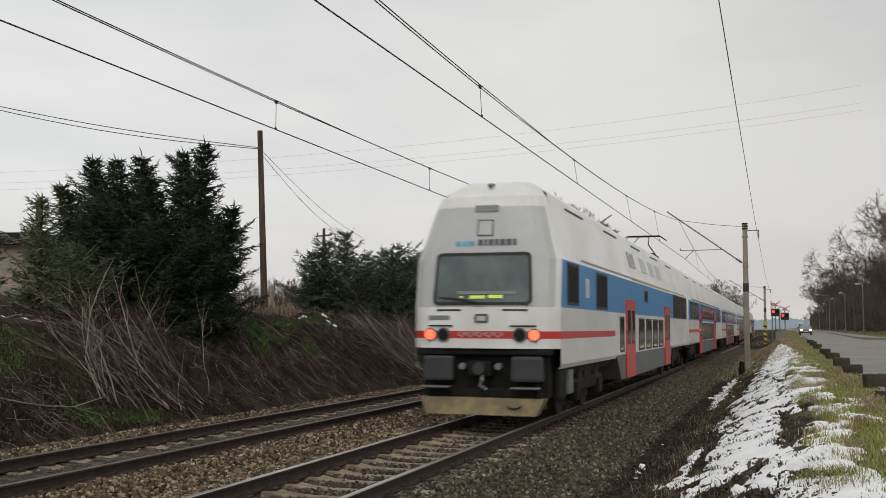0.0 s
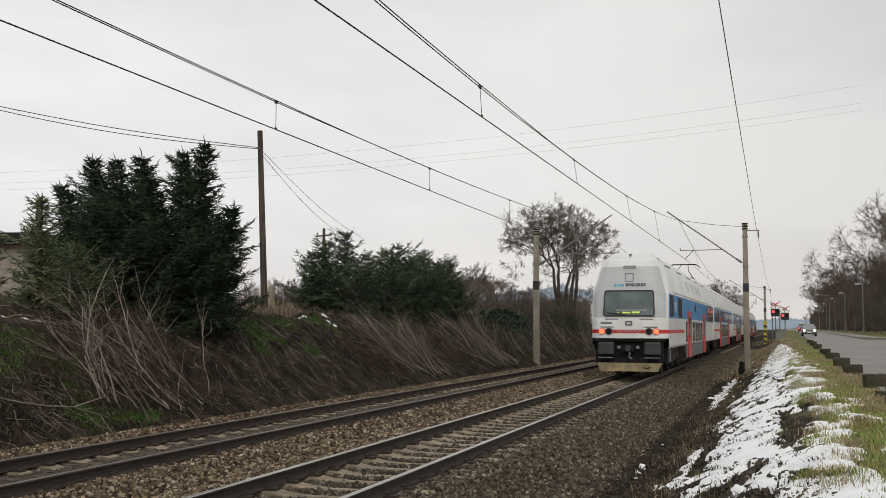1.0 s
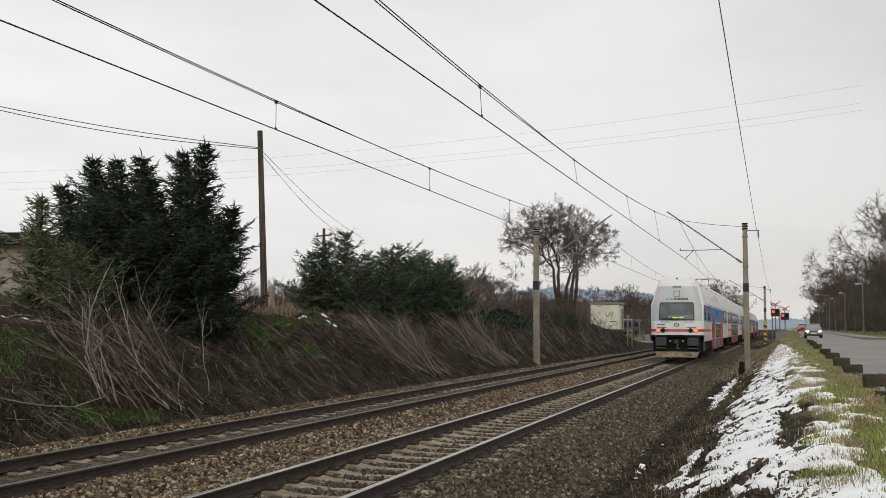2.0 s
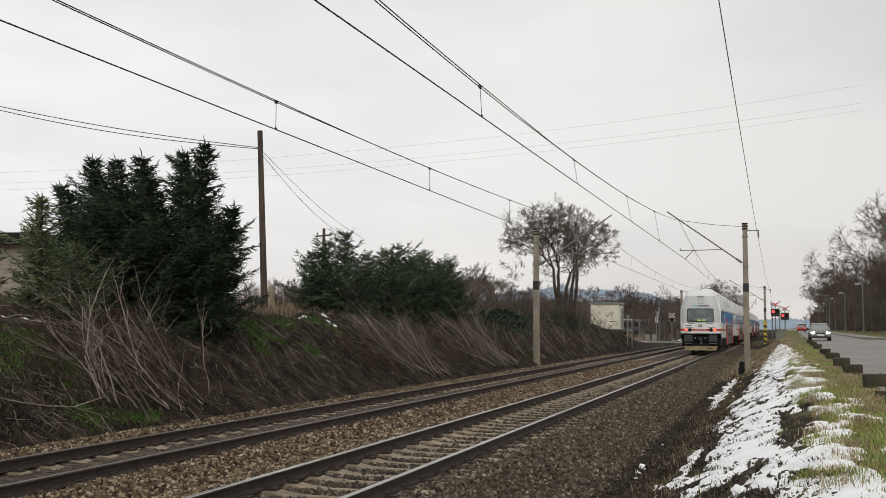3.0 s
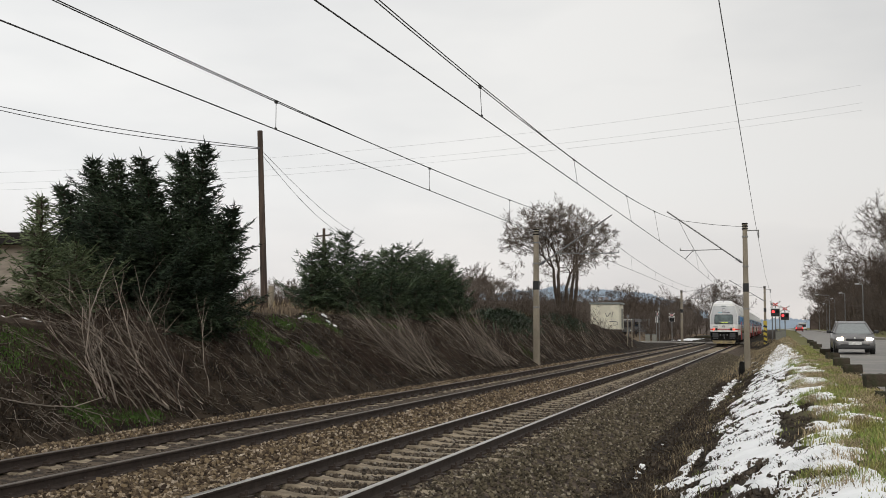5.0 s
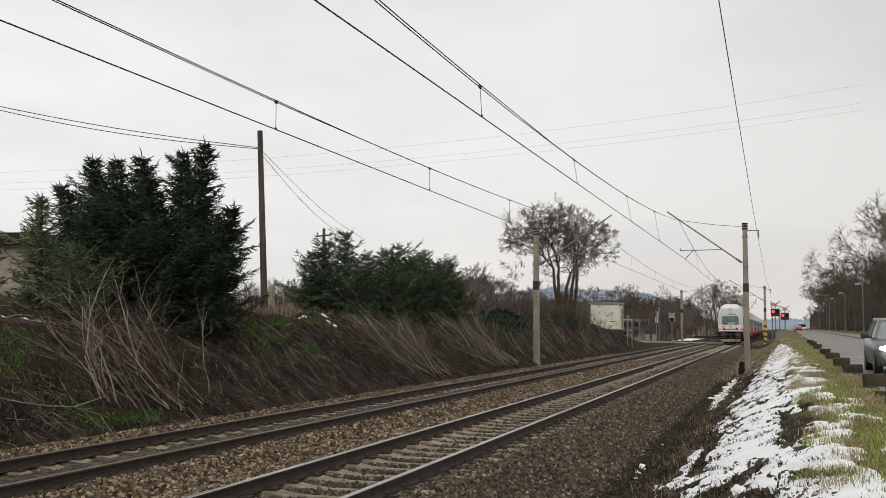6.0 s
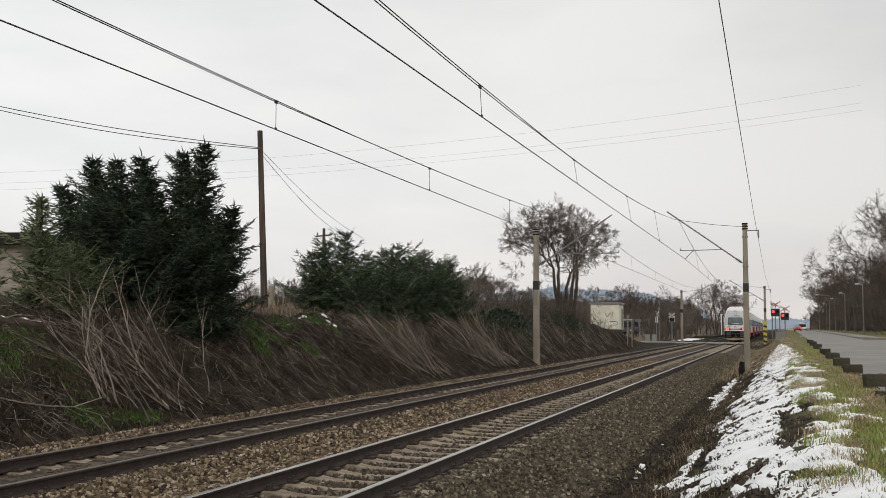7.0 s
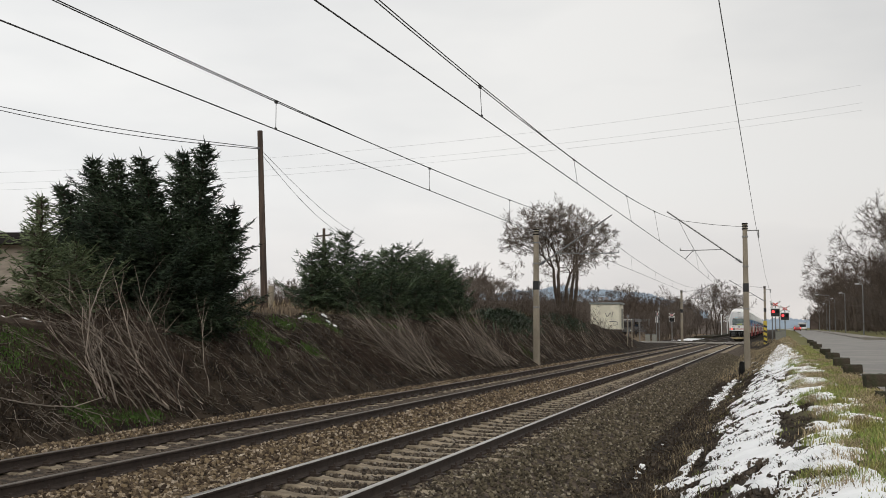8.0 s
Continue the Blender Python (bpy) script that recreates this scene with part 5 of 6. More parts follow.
def bare_tree(name, label, category, at, height, r, seed, spec, stems=1, group=""):
    rng = random.Random(seed)
    tr = thing(name, label, category, at, group)
    soup = (Soup(), Soup())
    for s in range(stems):
        d = Vector((0.20 * (s > 0) * math.cos(s * 6.283 / max(1, stems - 1) + seed), 0.20 * (s > 0) * math.sin(s * 6.283 / max(1, stems - 1) + seed), 1)) if 1 < stems < 6 else Vector((0, 0, 1)) if stems == 1 else Vector((rng.uniform(-0.7, 0.7), rng.uniform(-0.7, 0.7), 1))
        o = Vector((rng.uniform(-0.3, 0.3), rng.uniform(-0.3, 0.3), -0.2)) * (0 if stems == 1 else 1 if stems < 6 else 2.2)
        branch_out(soup, rng, o + Vector((0, 0, -0.15)), d, height * rng.uniform(0.8, 1.0), r * rng.uniform(0.75, 1.0), 0, spec)
    soup[0].make("trunk", M_BARK, tr, True)
    soup[1].make("crown", M_TWIG, tr)
    return tr


def forks(soup, rng, p, d, length, r, depth, opt):
    """A limb that bends, forks again and again and ends in a fan of fine twigs."""
    n = 4 if depth > 4 else 2
    pts, q, dd = [Vector(p)], Vector(p), Vector(d).normalized()
    for i in range(n):
        dd = (dd + Vector((rng.gauss(0, opt["wob"]), rng.gauss(0, opt["wob"]), rng.gauss(0, opt["wob"]) + opt["up"]))).normalized()
        q = q + dd * (length / n)
        pts.append(q.copy())
    r1 = max(opt["fine"], r * 0.74)
    soup[0 if depth > 2 else 1].tube(pts, [lerp(i / n, r, r1) for i in range(n + 1)], 6 if depth > 4 else 3)

    def turned(a):
        side = dd.orthogonal().normalized()
        side.rotate(Matrix.Rotation(rng.uniform(0, 2 * math.pi), 3, dd))
        return dd * math.cos(a) + side * math.sin(a)

    if depth == 0:
        for k in range(opt["twigs"]):
            b = pts[1].lerp(pts[-1], rng.random()) if k else pts[-1]
            e = turned(rng.uniform(0.25, 1.0))
            ln = length * rng.uniform(0.35, 0.8)
            m = b + e * ln * 0.5
            t = m + (e + Vector((rng.gauss(0, 0.3), rng.gauss(0, 0.3), rng.gauss(0.1, 0.2)))).normalized() * ln * 0.5
            soup[1].tube([b, m, t], [opt["fine"], opt["fine"] * 0.8, opt["fine"] * 0.5], 3)
            for h in range(opt["sprigs"]):
                c = b.lerp(t, rng.uniform(0.3, 0.95))
                g = (e + Vector((rng.gauss(0, 0.7), rng.gauss(0, 0.7), rng.gauss(0.1, 0.5)))).normalized()
                soup[1].tube([c, c + g * ln * rng.uniform(0.25, 0.5)], [opt["fine"] * 0.7, opt["fine"] * 0.45], 3)
        return
    for k in range(3 if rng.random() < opt["triple"] else 2):
        forks(soup, rng, pts[-1], turned(rng.uniform(*opt["ang"]) * (0.55 if k == 0 else 1.0)), length * rng.uniform(*opt["len"]), r1 * (0.86 if k == 0 else 0.66), depth - 1, opt)
    if depth > 1 and depth <= opt["shoots"]:
        for k in range(2):
            forks(soup, rng, pts[rng.randrange(1, len(pts))], turned(rng.uniform(0.6, 1.1)), length * rng.uniform(0.45, 0.7), max(opt["fine"], r * 0.35), max(0, depth - 3), opt)


def forked_tree(label, at, stems, trunk, length, r, depth, seed, opt, group="", twigs=None):
    rng = random.Random(seed)
    tr = thing("tree", label, "tree", at, group)
    soup = (Soup(), Soup())
    for k in range(stems):
        a = 2 * math.pi * k / stems + seed
        o = Vector((0.28 * math.cos(a), 0.28 * math.sin(a), -0.4)) * (1 if stems > 1 else 0) + Vector((0, 0, -0.3 if stems == 1 else 0))
        lean_out = opt["spread"] if stems > 1 else rng.uniform(0, 0.08)
        d = Vector((lean_out * math.cos(a), lean_out * math.sin(a), 1)).normalized()
        top = o + d * trunk
        mid = o + d * trunk * 0.5 + Vector((rng.gauss(0, 0.06), rng.gauss(0, 0.06), 0)) * trunk * 0.3
        soup[0].tube([o, mid, top], [r * 1.15, r, r * 0.9], 7)
        forks(soup, rng, top, d + Vector((rng.gauss(0, 0.1), rng.gauss(0, 0.1), 0)), length * rng.uniform(0.85, 1.1), r * 0.88, depth, opt)
        if stems == 1:
            for h in range(3):
                b = rng.uniform(0, 6.28)
                forks(soup, rng, lerp(rng.uniform(0.45, 0.95), o, top), Vector((math.cos(b), math.sin(b), 0.7)), length * 0.7, r * 0.4, depth - 2, opt)
    soup[0].make("trunk", M_BARK, tr, True)
    soup[1].make("crown", twigs or M_TWIG, tr)
    return tr


ROUND = dict(wob=0.10, up=0.05, fine=0.008, twigs=6, sprigs=5, ang=(0.35, 0.75), len=(0.74, 0.92), triple=0.35, shoots=4, spread=0.2)
WOOD = dict(wob=0.10, up=0.07, fine=0.016, twigs=5, sprigs=2, ang=(0.35, 0.8), len=(0.74, 0.92), triple=0.4, shoots=4, spread=0.2)
THICKET = dict(wob=0.12, up=0.10, fine=0.012, twigs=5, sprigs=2, ang=(0.3, 0.7), len=(0.72, 0.95), triple=0.4, shoots=3, spread=0.35)
SHRUB = dict(levels=2, kids=(4, 4), ang=(0.5, 0.6), len=(0.5, 0.5), up=(0.0, 0.08, 0.06), wob=0.14, rmin=0.007, thin=0.6)
SHRUB["from"] = (0.25, 0.2)

forked_tree("large bare broadleaf tree with several stems on the cutting's rim", (-10.4, 76.3, 2.2), 5, 3.0, 1.6, 0.15, 6, 8, dict(ROUND, spread=0.20, up=0.01, ang=(0.38, 0.85), shoots=5))
forked_tree("bare tree with a wide thin crown beyond the crossing", (-7.2, 225.0, -0.1), 4, 4.2, 1.9, 0.16, 6, 5, dict(ROUND, fine=0.011, up=0.03, spread=0.2, sprigs=2, twigs=4))

# right-hand wood
wood = [forked_tree("tall bare forest tree behind the footway", (29, 150 + 11 * k, 1.0), 1, 4.6, 3.0, 0.22, 5, 20 + k, WOOD, "forest trees", M_TWIG_WOOD) for k in range(5)]
rngw = random.Random(77)


def wood_copy(i, x, y, k):
    copy_thing(wood[i % 5], pose(x, y, ground_z(x, y) - 0.1, rngw.uniform(-4, 4), rngw.uniform(-5, 3), rngw.uniform(0, 360)) @ Matrix.Diagonal((k, k, k * rngw.uniform(0.92, 1.1), 1)))


for i in range(104):
    y = 126 + 300 * (i / 104) + rngw.uniform(-4, 4)
    x = piecewise(y, ((128, 21.5), (200, 19.0), (320, 19.5), (430, 20.0))) + 26 * rngw.random() ** 1.5
    wood_copy(i, x, y, rngw.uniform(0.85, 1.15) * piecewise(y, ((130, 1.0), (170, 1.02), (220, 0.95), (400, 0.95))))
for i in range(16):
    wood_copy(i, rngw.uniform(22.5, 32), rngw.uniform(132, 175), rngw.uniform(0.85, 1.08))
# the lower wood beyond the crossing, on both sides of the line
for i in range(46):
    y = rngw.uniform(165, 285)
    wood_copy(i, rngw.uniform(-34, -9.5) - (y - 165) * 0.05, y, rngw.uniform(0.42, 0.66))
for i in range(40):
    wood_copy(i, rngw.uniform(-32, -9.5), rngw.uniform(238, 292), rngw.uniform(0.46, 0.64))
for i in range(10):
    wood_copy(i, rngw.uniform(-24, -5), rngw.uniform(430, 520), rngw.uniform(0.85, 1.05))

# shrubs on the plateau, the cutting and beyond the crossing
shr = [bare_tree("shrub", "bare leafless shrub with many thin stems", "shrub", (-14, 46 + 3 * k, 2.0), 2.0, 0.022, 40 + k, SHRUB, 20, "bare shrubs") for k in range(4)]
sml = [forked_tree("small bare tree with dense brown twigs", (-15.5, 56 + 7 * k, 2.1), 3, 0.5, 0.95, 0.05, 4, 60 + k, THICKET, "small bare trees") for k in range(3)]
rngs = random.Random(78)


def clear(x, y):
    return not (abs(x + 10.2) < 2.5 and 88 < y < 99) and not (117 < y < 133 and x < -6) and not (130 < y < 200 and abs(x + 10.0 + (y - 118) * 0.162) < 3.2)


def grow(kinds, count, xs, ys, ks):
    for i in range(count):
        x, y, k = rngs.uniform(*xs), rngs.uniform(*ys), rngs.uniform(*ks)
        if clear(x, y):
            copy_thing(kinds[i % len(kinds)], pose(x, y, ground_z(x, y) - 0.1, 0, 0, rngs.uniform(0, 360)) @ Matrix.Diagonal((k, k, k, 1)))


grow(shr, 26, (-24, -10.4), (44, 106), (0.8, 1.6))
grow(shr, 44, (-40, -13.8), (34, 76), (0.7, 1.15))
grow(shr, 16, (-20, -8.6), (62, 90), (0.6, 1.3))
grow(shr, 30, (-50, -28), (64, 92), (1.0, 1.5))
grow(sml, 16, (-30, -13.5), (60, 104), (0.5, 0.85))
grow(shr, 40, (-44, -20), (44, 72), (0.8, 1.25))
grow(sml, 9, (-14.0, -11.0), (66, 100), (0.5, 0.8))
grow(shr, 14, (-13.0, -10.0), (70, 100), (0.7, 1.2))
grow(sml, 4, (-14.6, -12.0), (54, 64), (0.6, 0.8))
grow(sml, 60, (-52, -9.5), (138, 250), (1.0, 1.7))
grow(shr, 40, (-40, -9.5), (122, 180), (1.2, 2.4))
grow(shr, 26, (19.5, 30), (130, 300), (1.6, 3.2))
grow(sml, 50, (20.5, 40), (132, 330), (1.2, 2.2))


def spike(V, F, p, d, ln, r):
    """A needled shoot: a slim three-sided spindle."""
    o = len(V)
    s = d.orthogonal().normalized() * r
    t = d.cross(s)
    m = p + d * (ln * 0.12)
    V += [tuple(m + s), tuple(m - 0.5 * s + 0.87 * t), tuple(m - 0.5 * s - 0.87 * t), tuple(p + d * ln)]
    F += [(o + 3, o + 1, o), (o + 3, o + 2, o + 1), (o + 3, o, o + 2)]


def spruce(label, at, height, radius, seed, needles, fine=1.0, low=0.03, tilt=(0.0, 0.0), bushy=0.62):
    """Spruce: crowded upswept boughs set with needled shoots."""
    rng = random.Random(seed)
    tr = thing("spruce", label, "conifer", at, "spruces")
    wood_s, V, F = Soup(), [], []
    top = Vector((tilt[0], tilt[1], height))
    spine = lambda f: Vector((tilt[0] * f ** 1.4, tilt[1] * f ** 1.4, height * f))
    wood_s.tube([Vector((0, 0, -0.4)), spine(0.5), top], [0.055 + height * 0.010, 0.05, 0.008], 6)
    z = low * height
    while z < height * 0.985:
        f = z / height
        reach = radius * (1 - f) ** bushy * (0.5 + 0.5 * min(1, f / 0.3)) + 0.05
        nb = max(4, int(10 - 5 * f))
        a0 = rng.uniform(0, 6.28)
        for b in range(nb):
            a = a0 + 2 * math.pi * b / nb + rng.uniform(-0.4, 0.4)
            lump = 1.0 + 0.75 * noise.noise(Vector((math.cos(a) * 1.3, math.sin(a) * 1.3, z * 1.15 + seed * 7.0)))
            L = reach * lump * rng.choice((0.4, 0.55, 0.8, 1.0, 1.1, 1.35, 1.65))
            out = Vector((math.cos(a), math.sin(a), 0))
            up0 = lerp(f, 0.05, 0.70) + rng.gauss(0, 0.20)
            n = max(3, int(L / 0.17))
            pts, p = [], spine(f)
            for i in range(n + 1):
                t = i / n
                pts.append(p.copy())
                p = p + (out + Vector((rng.gauss(0, 0.10), rng.gauss(0, 0.10), up0 - 0.30 * (1 - t) * (1 - f) + 0.45 * t))).normalized() * (L / n)
            wood_s.tube(pts, [max(0.004, 0.016 * (1 - i / (n + 0.5))) for i in range(n + 1)], 3)
            side = Vector((-out.y, out.x, 0))
            for i in range(1, n + 1):
                t = i / n
                ax = (pts[i] - pts[i - 1]).normalized()
                w = (0.46 * (1 - t) + 0.13) * min(1.0, L / 0.7 + 0.3)
                for s in (-1, 1):
                    m = max(1, int(2.3 * fine + rng.random()))
                    for k in range(m):
                        base = pts[i - 1].lerp(pts[i], (k + rng.random()) / m)
                        d = (ax * rng.uniform(0.4, 0.9) + side * s * rng.uniform(0.5, 1.0) + Vector((0, 0, rng.uniform(-0.55, 0.35)))).normalized()
                        ln = w * rng.uniform(0.6, 1.2)
                        spike(V, F, base, d, ln * 1.15, 0.015)
                        q = 1 + int(ln / 0.075 * fine)
                        cr = d.cross(Vector((0, 0, 1))).normalized()
                        for j in range(q):
                            bp = base + d * (ln * (j + 0.6) / (q + 0.4))
                            d2 = (d * 0.7 + cr * rng.choice((-0.8, 0.8)) + Vector((0, 0, rng.uniform(-0.5, 0.4)))).normalized()
                            spike(V, F, bp, d2, rng.uniform(0.07, 0.15), 0.015)
                if t > 0.4:
                    spike(V, F, pts[i], (ax + Vector((0, 0, rng.uniform(-0.1, 0.3)))).normalized(), rng.uniform(0.12, 0.24), 0.016)
        z += rng.uniform(0.11, 0.17) * (0.8 + 0.35 * height / 5) / max(0.7, fine) ** 0.5
    for k in range(6):
        spike(V, F, top - Vector((0, 0, 0.10 * k)), (Vector((rng.uniform(-0.5, 0.5), rng.uniform(-0.5, 0.5), 1))).normalized(), 0.24, 0.02)
    wood_s.make("trunk", M_BARK, tr)
    mesh_ob("foliage", V, F, needles, tr)
    return tr


DARK = "dense dark green spruce with upswept boughs on the cutting"
# one crowded clump with several leaders; tilts lead away from the clump's middle
for x, y, h, r, sd, tx, ty, low in ((-12.2, 23.1, 4.1, 1.35, 1, -0.75, -0.1, 0.02), (-11.75, 22.9, 4.2, 1.15, 2, -0.35, 0.0, 0.3), (-11.4, 23.0, 4.45, 1.1, 3, 0.0, 0.1, 0.3), (-10.75, 22.6, 3.75, 1.2, 4, -0.05, 0.0, 0.02),
                                    (-10.05, 22.9, 4.4, 1.25, 5, 0.1, 0.0, 0.02), (-9.45, 22.8, 4.95, 1.25, 6, 0.2, 0.0, 0.02), (-8.95, 22.6, 3.3, 1.2, 7, 0.75, 0.0, 0.02), (-12.6, 22.6, 3.3, 0.95, 17, -1.0, -0.1, 0.02),
                                    (-10.7, 21.7, 2.7, 1.15, 18, 0.0, -0.2, 0.02), (-9.6, 21.6, 2.6, 1.2, 19, 0.1, -0.2, 0.02), (-11.6, 21.8, 2.7, 1.15, 23, -0.1, -0.2, 0.02), (-9.0, 21.9, 2.5, 1.0, 24, 0.3, -0.1, 0.02)):
    spruce(DARK, (x, y, ground_z(x, y) - 0.05), h, r, sd, M_SPRUCE, 1.0, low, (tx, ty), 0.8 if h > 3.2 else 0.5)
YOUNG = "young light green spruce beside the dark spruces"
spruce(YOUNG, (-10.47, 18.17, ground_z(-10.47, 18.17) + 0.05), 2.4, 0.95, 31, M_SPRUCE2, 0.6, 0.03, (0.0, 0.0), 0.75)
spruce(YOUNG, (-11.20, 16.83, ground_z(-11.20, 16.83)), 1.45, 0.95, 32, M_SPRUCE2, 0.6, 0.03, (0.0, 0.0), 0.5)
spruce(YOUNG, (-10.46, 19.31, ground_z(-10.46, 19.31)), 1.4, 0.9, 33, M_SPRUCE2, 0.6, 0.03, (0.0, 0.0), 0.5)
LOWD = "low bushy dark spruce in a row on the rim"
for x, y, h, r, sd in ((-12.1, 35.2, 2.4, 1.1, 8), (-11.9, 36.0, 2.9, 1.0, 9), (-11.5, 37.0, 3.3, 1.1, 10), (-11.2, 38.4, 2.6, 1.3, 11), (-11.0, 40.0, 2.8, 1.3, 12), (-10.7, 41.0, 3.3, 1.2, 13), (-10.6, 42.5, 2.7, 1.25, 14),
                       (-10.6, 44.0, 2.9, 1.2, 20), (-10.4, 45.5, 2.6, 1.2, 21), (-10.3, 47.0, 2.9, 1.1, 25), (-10.6, 36.4, 1.9, 1.2, 15), (-10.1, 38.6, 1.9, 1.2, 16), (-9.9, 41.0, 1.9, 1.2, 22), (-9.8, 43.5, 1.9, 1.2, 26), (-9.7, 46.0, 1.8, 1.1, 27)):
    spruce(LOWD, (x, y, ground_z(x, y) - 0.1), h, r, sd, M_SPRUCE_LOW, 0.72, 0.02, (0.0, 0.0), 0.5)


def brush_pile(label, y0, y1, count, seed, upper, lean_y, material, thick=0.016):
    """Cut branches leaning on the slope, thick ends down, with side twigs."""
    rng = random.Random(seed)
    s = Soup()
    for i in range(count):
        y = rng.uniform(y0, y1)
        x = rng.uniform(-7.9, -6.8)
        p = Vector((x, y, ground_z(x, y) + rng.uniform(0.0, 0.2)))
        ln = rng.uniform(1.1, 2.9) * upper
        d = Vector((rng.uniform(-0.9, -0.35), lean_y + rng.gauss(0, 0.42), rng.uniform(0.45, 1.0))).normalized()
        pts = [p]
        n = 7
        for k in range(n):
            d = (d + Vector((rng.gauss(0, 0.11), rng.gauss(0, 0.13), rng.gauss(0.0, 0.09)))).normalized()
            q = pts[-1] + d * ln / n
            q.z = max(q.z, ground_z(q.x, q.y) + 0.04)
            pts.append(q)
        r = thick * rng.choice((0.45, 0.6, 0.8, 1.0, 1.3))
        s.tube(pts, [r * (1 - 0.115 * k) for k in range(n + 1)], 5)
        for k in range(rng.randrange(2, 7)):
            j = rng.randrange(2, n)
            e = (d + Vector((rng.gauss(0, 0.4), rng.gauss(0, 0.5), rng.gauss(0.1, 0.4)))).normalized()
            b = pts[j]
            t1 = b + e * rng.uniform(0.15, 0.45)
            s.tube([b, t1, t1 + (e + Vector((rng.gauss(0, 0.3), rng.gauss(0, 0.3), 0.15))) * rng.uniform(0.2, 0.5)], [r * 0.42, r * 0.3, 0.002], 3)
    ob = s.make("brush_pile", material)
    return tagged(ob, label, "brushwood", "brush piles", "stuff")


brush_pile("tall heap of cut branches leaning on the slope", 16.5, 20.0, 64, 51, 1.12, -0.30, M_CUT, 0.016)
brush_pile("reddish thin brush tangled among the cut branches", 15.9, 19.9, 150, 52, 1.05, -0.16, M_BRUSH, 0.008)
brush_pile("long heap of cut branches lying down the slope", 33.0, 37.0, 105, 53, 1.25, -0.85, M_CUT, 0.015)
brush_pile("long heap of cut branches lying down the slope", 42.8, 47.6, 120, 58, 1.25, -1.05, M_CUT, 0.018)
brush_pile("dark tangled brush at the top of the slope", 29.0, 50.0, 90, 60, 0.9, -0.9, M_BRUSH, 0.010)
brush_pile("dark brush lying down the slope", 28.0, 52.0, 70, 54, 0.95, -0.5, M_BRUSH, 0.011)
brush_pile("cut branches along the slope near the mast", 50.0, 92.0, 110, 55, 0.85, -0.7, M_BRUSH, 0.016)
brush_pile("pale cut branches lying down the slope below the hut", 50.0, 90.0, 110, 59, 0.95, -0.8, M_CUT, 0.020)
brush_pile("sparse fallen twigs on the bare slope", 17.5, 32.0, 60, 56, 0.45, -0.5, M_BRUSH, 0.009)


def twig_litter():
    """Short dead twigs strewn on the cutting."""
    rng, s = random.Random(57), Soup()
    for i in range(6500):
        y = 11 + 62 * rng.random() ** 1.6
        x = -6.9 - 3.0 * rng.random()
        a, ln = rng.uniform(0, 6.28), rng.uniform(0.10, 0.55)
        pts = []
        for k in range(3):
            px, py = x + math.cos(a) * ln * k / 2, y + math.sin(a) * ln * k / 2
            pts.append(Vector((px, py, ground_z(px, py) + rng.uniform(0.01, 0.06))))
            a += rng.gauss(0, 0.25)
        r = rng.uniform(0.002, 0.006)
        s.tube(pts, [r, r * 0.8, r * 0.4], 3)
    tagged(s.make("twig_litter", M_CUT), "short dead twigs strewn over the cutting", "twigs", kind="stuff")


twig_litter()


def tufts(name, label, material, count, place, hmin, hmax, wid, seed, spread=0.35, droop=0.4):
    """Blades, each a bent two-piece strip with a fold."""
    rng = random.Random(seed)
    V, F = [], []
    for i in range(count):
        x, y, z = place(rng)
        h = rng.uniform(hmin, hmax)
        a = rng.uniform(0, 6.28)
        dx, dy = math.cos(a), math.sin(a)
        w = wid * rng.uniform(0.6, 1.3)
        l1 = spread * rng.random()
        o = len(V)
        m = (x + dx * l1 * h * 0.5, y + dy * l1 * h * 0.5, z + h * 0.6)
        t = (x + dx * (l1 + droop * rng.random()) * h, y + dy * (l1 + droop * rng.random()) * h, z + h * rng.uniform(0.75, 1.0))
        V += [(x - dy * w, y + dx * w, z - 0.02), (x + dy * w, y - dx * w, z - 0.02), (m[0] + dy * w * 0.8, m[1] - dx * w * 0.8, m[2]), (m[0] - dy * w * 0.8, m[1] + dx * w * 0.8, m[2]), t]
        F += [(o, o + 1, o + 2, o + 3), (o + 3, o + 2, o + 4)]
    return tagged(mesh_ob(name, V, F, material), label, "vegetation", kind="stuff")


def on_ground(x, y):
    return x, y, ground_z(x, y)


def verge(rng):
    while True:
        y = -3.0 + 68 * rng.random() ** 1.6
        x = rng.uniform(5.1, 6.85)
        if noise.noise(Vector((x * 1.3, y * 0.7, 5))) + (x - 5.75) * 1.3 > rng.uniform(-0.3, 0.3):
            return on_ground(x, y)


def bank_grass(rng):
    while True:
        y, x = 5.0 + 45 * rng.random() ** 1.6, rng.uniform(3.3, 5.6)
        if noise.noise(Vector((x * 1.5, y * 0.9, 9))) > 0.22:
            return on_ground(x, y)


def ditch_straw(rng):
    y, x = 6.0 + 45 * rng.random() ** 1.6, rng.gauss(3.25, 0.35)
    return on_ground(x, y)


def patches(spots):
    def place(rng):
        x, y, rx, ry = rng.choice(spots)
        return on_ground(x + rng.gauss(0, rx), y + rng.gauss(0, ry))
    return place


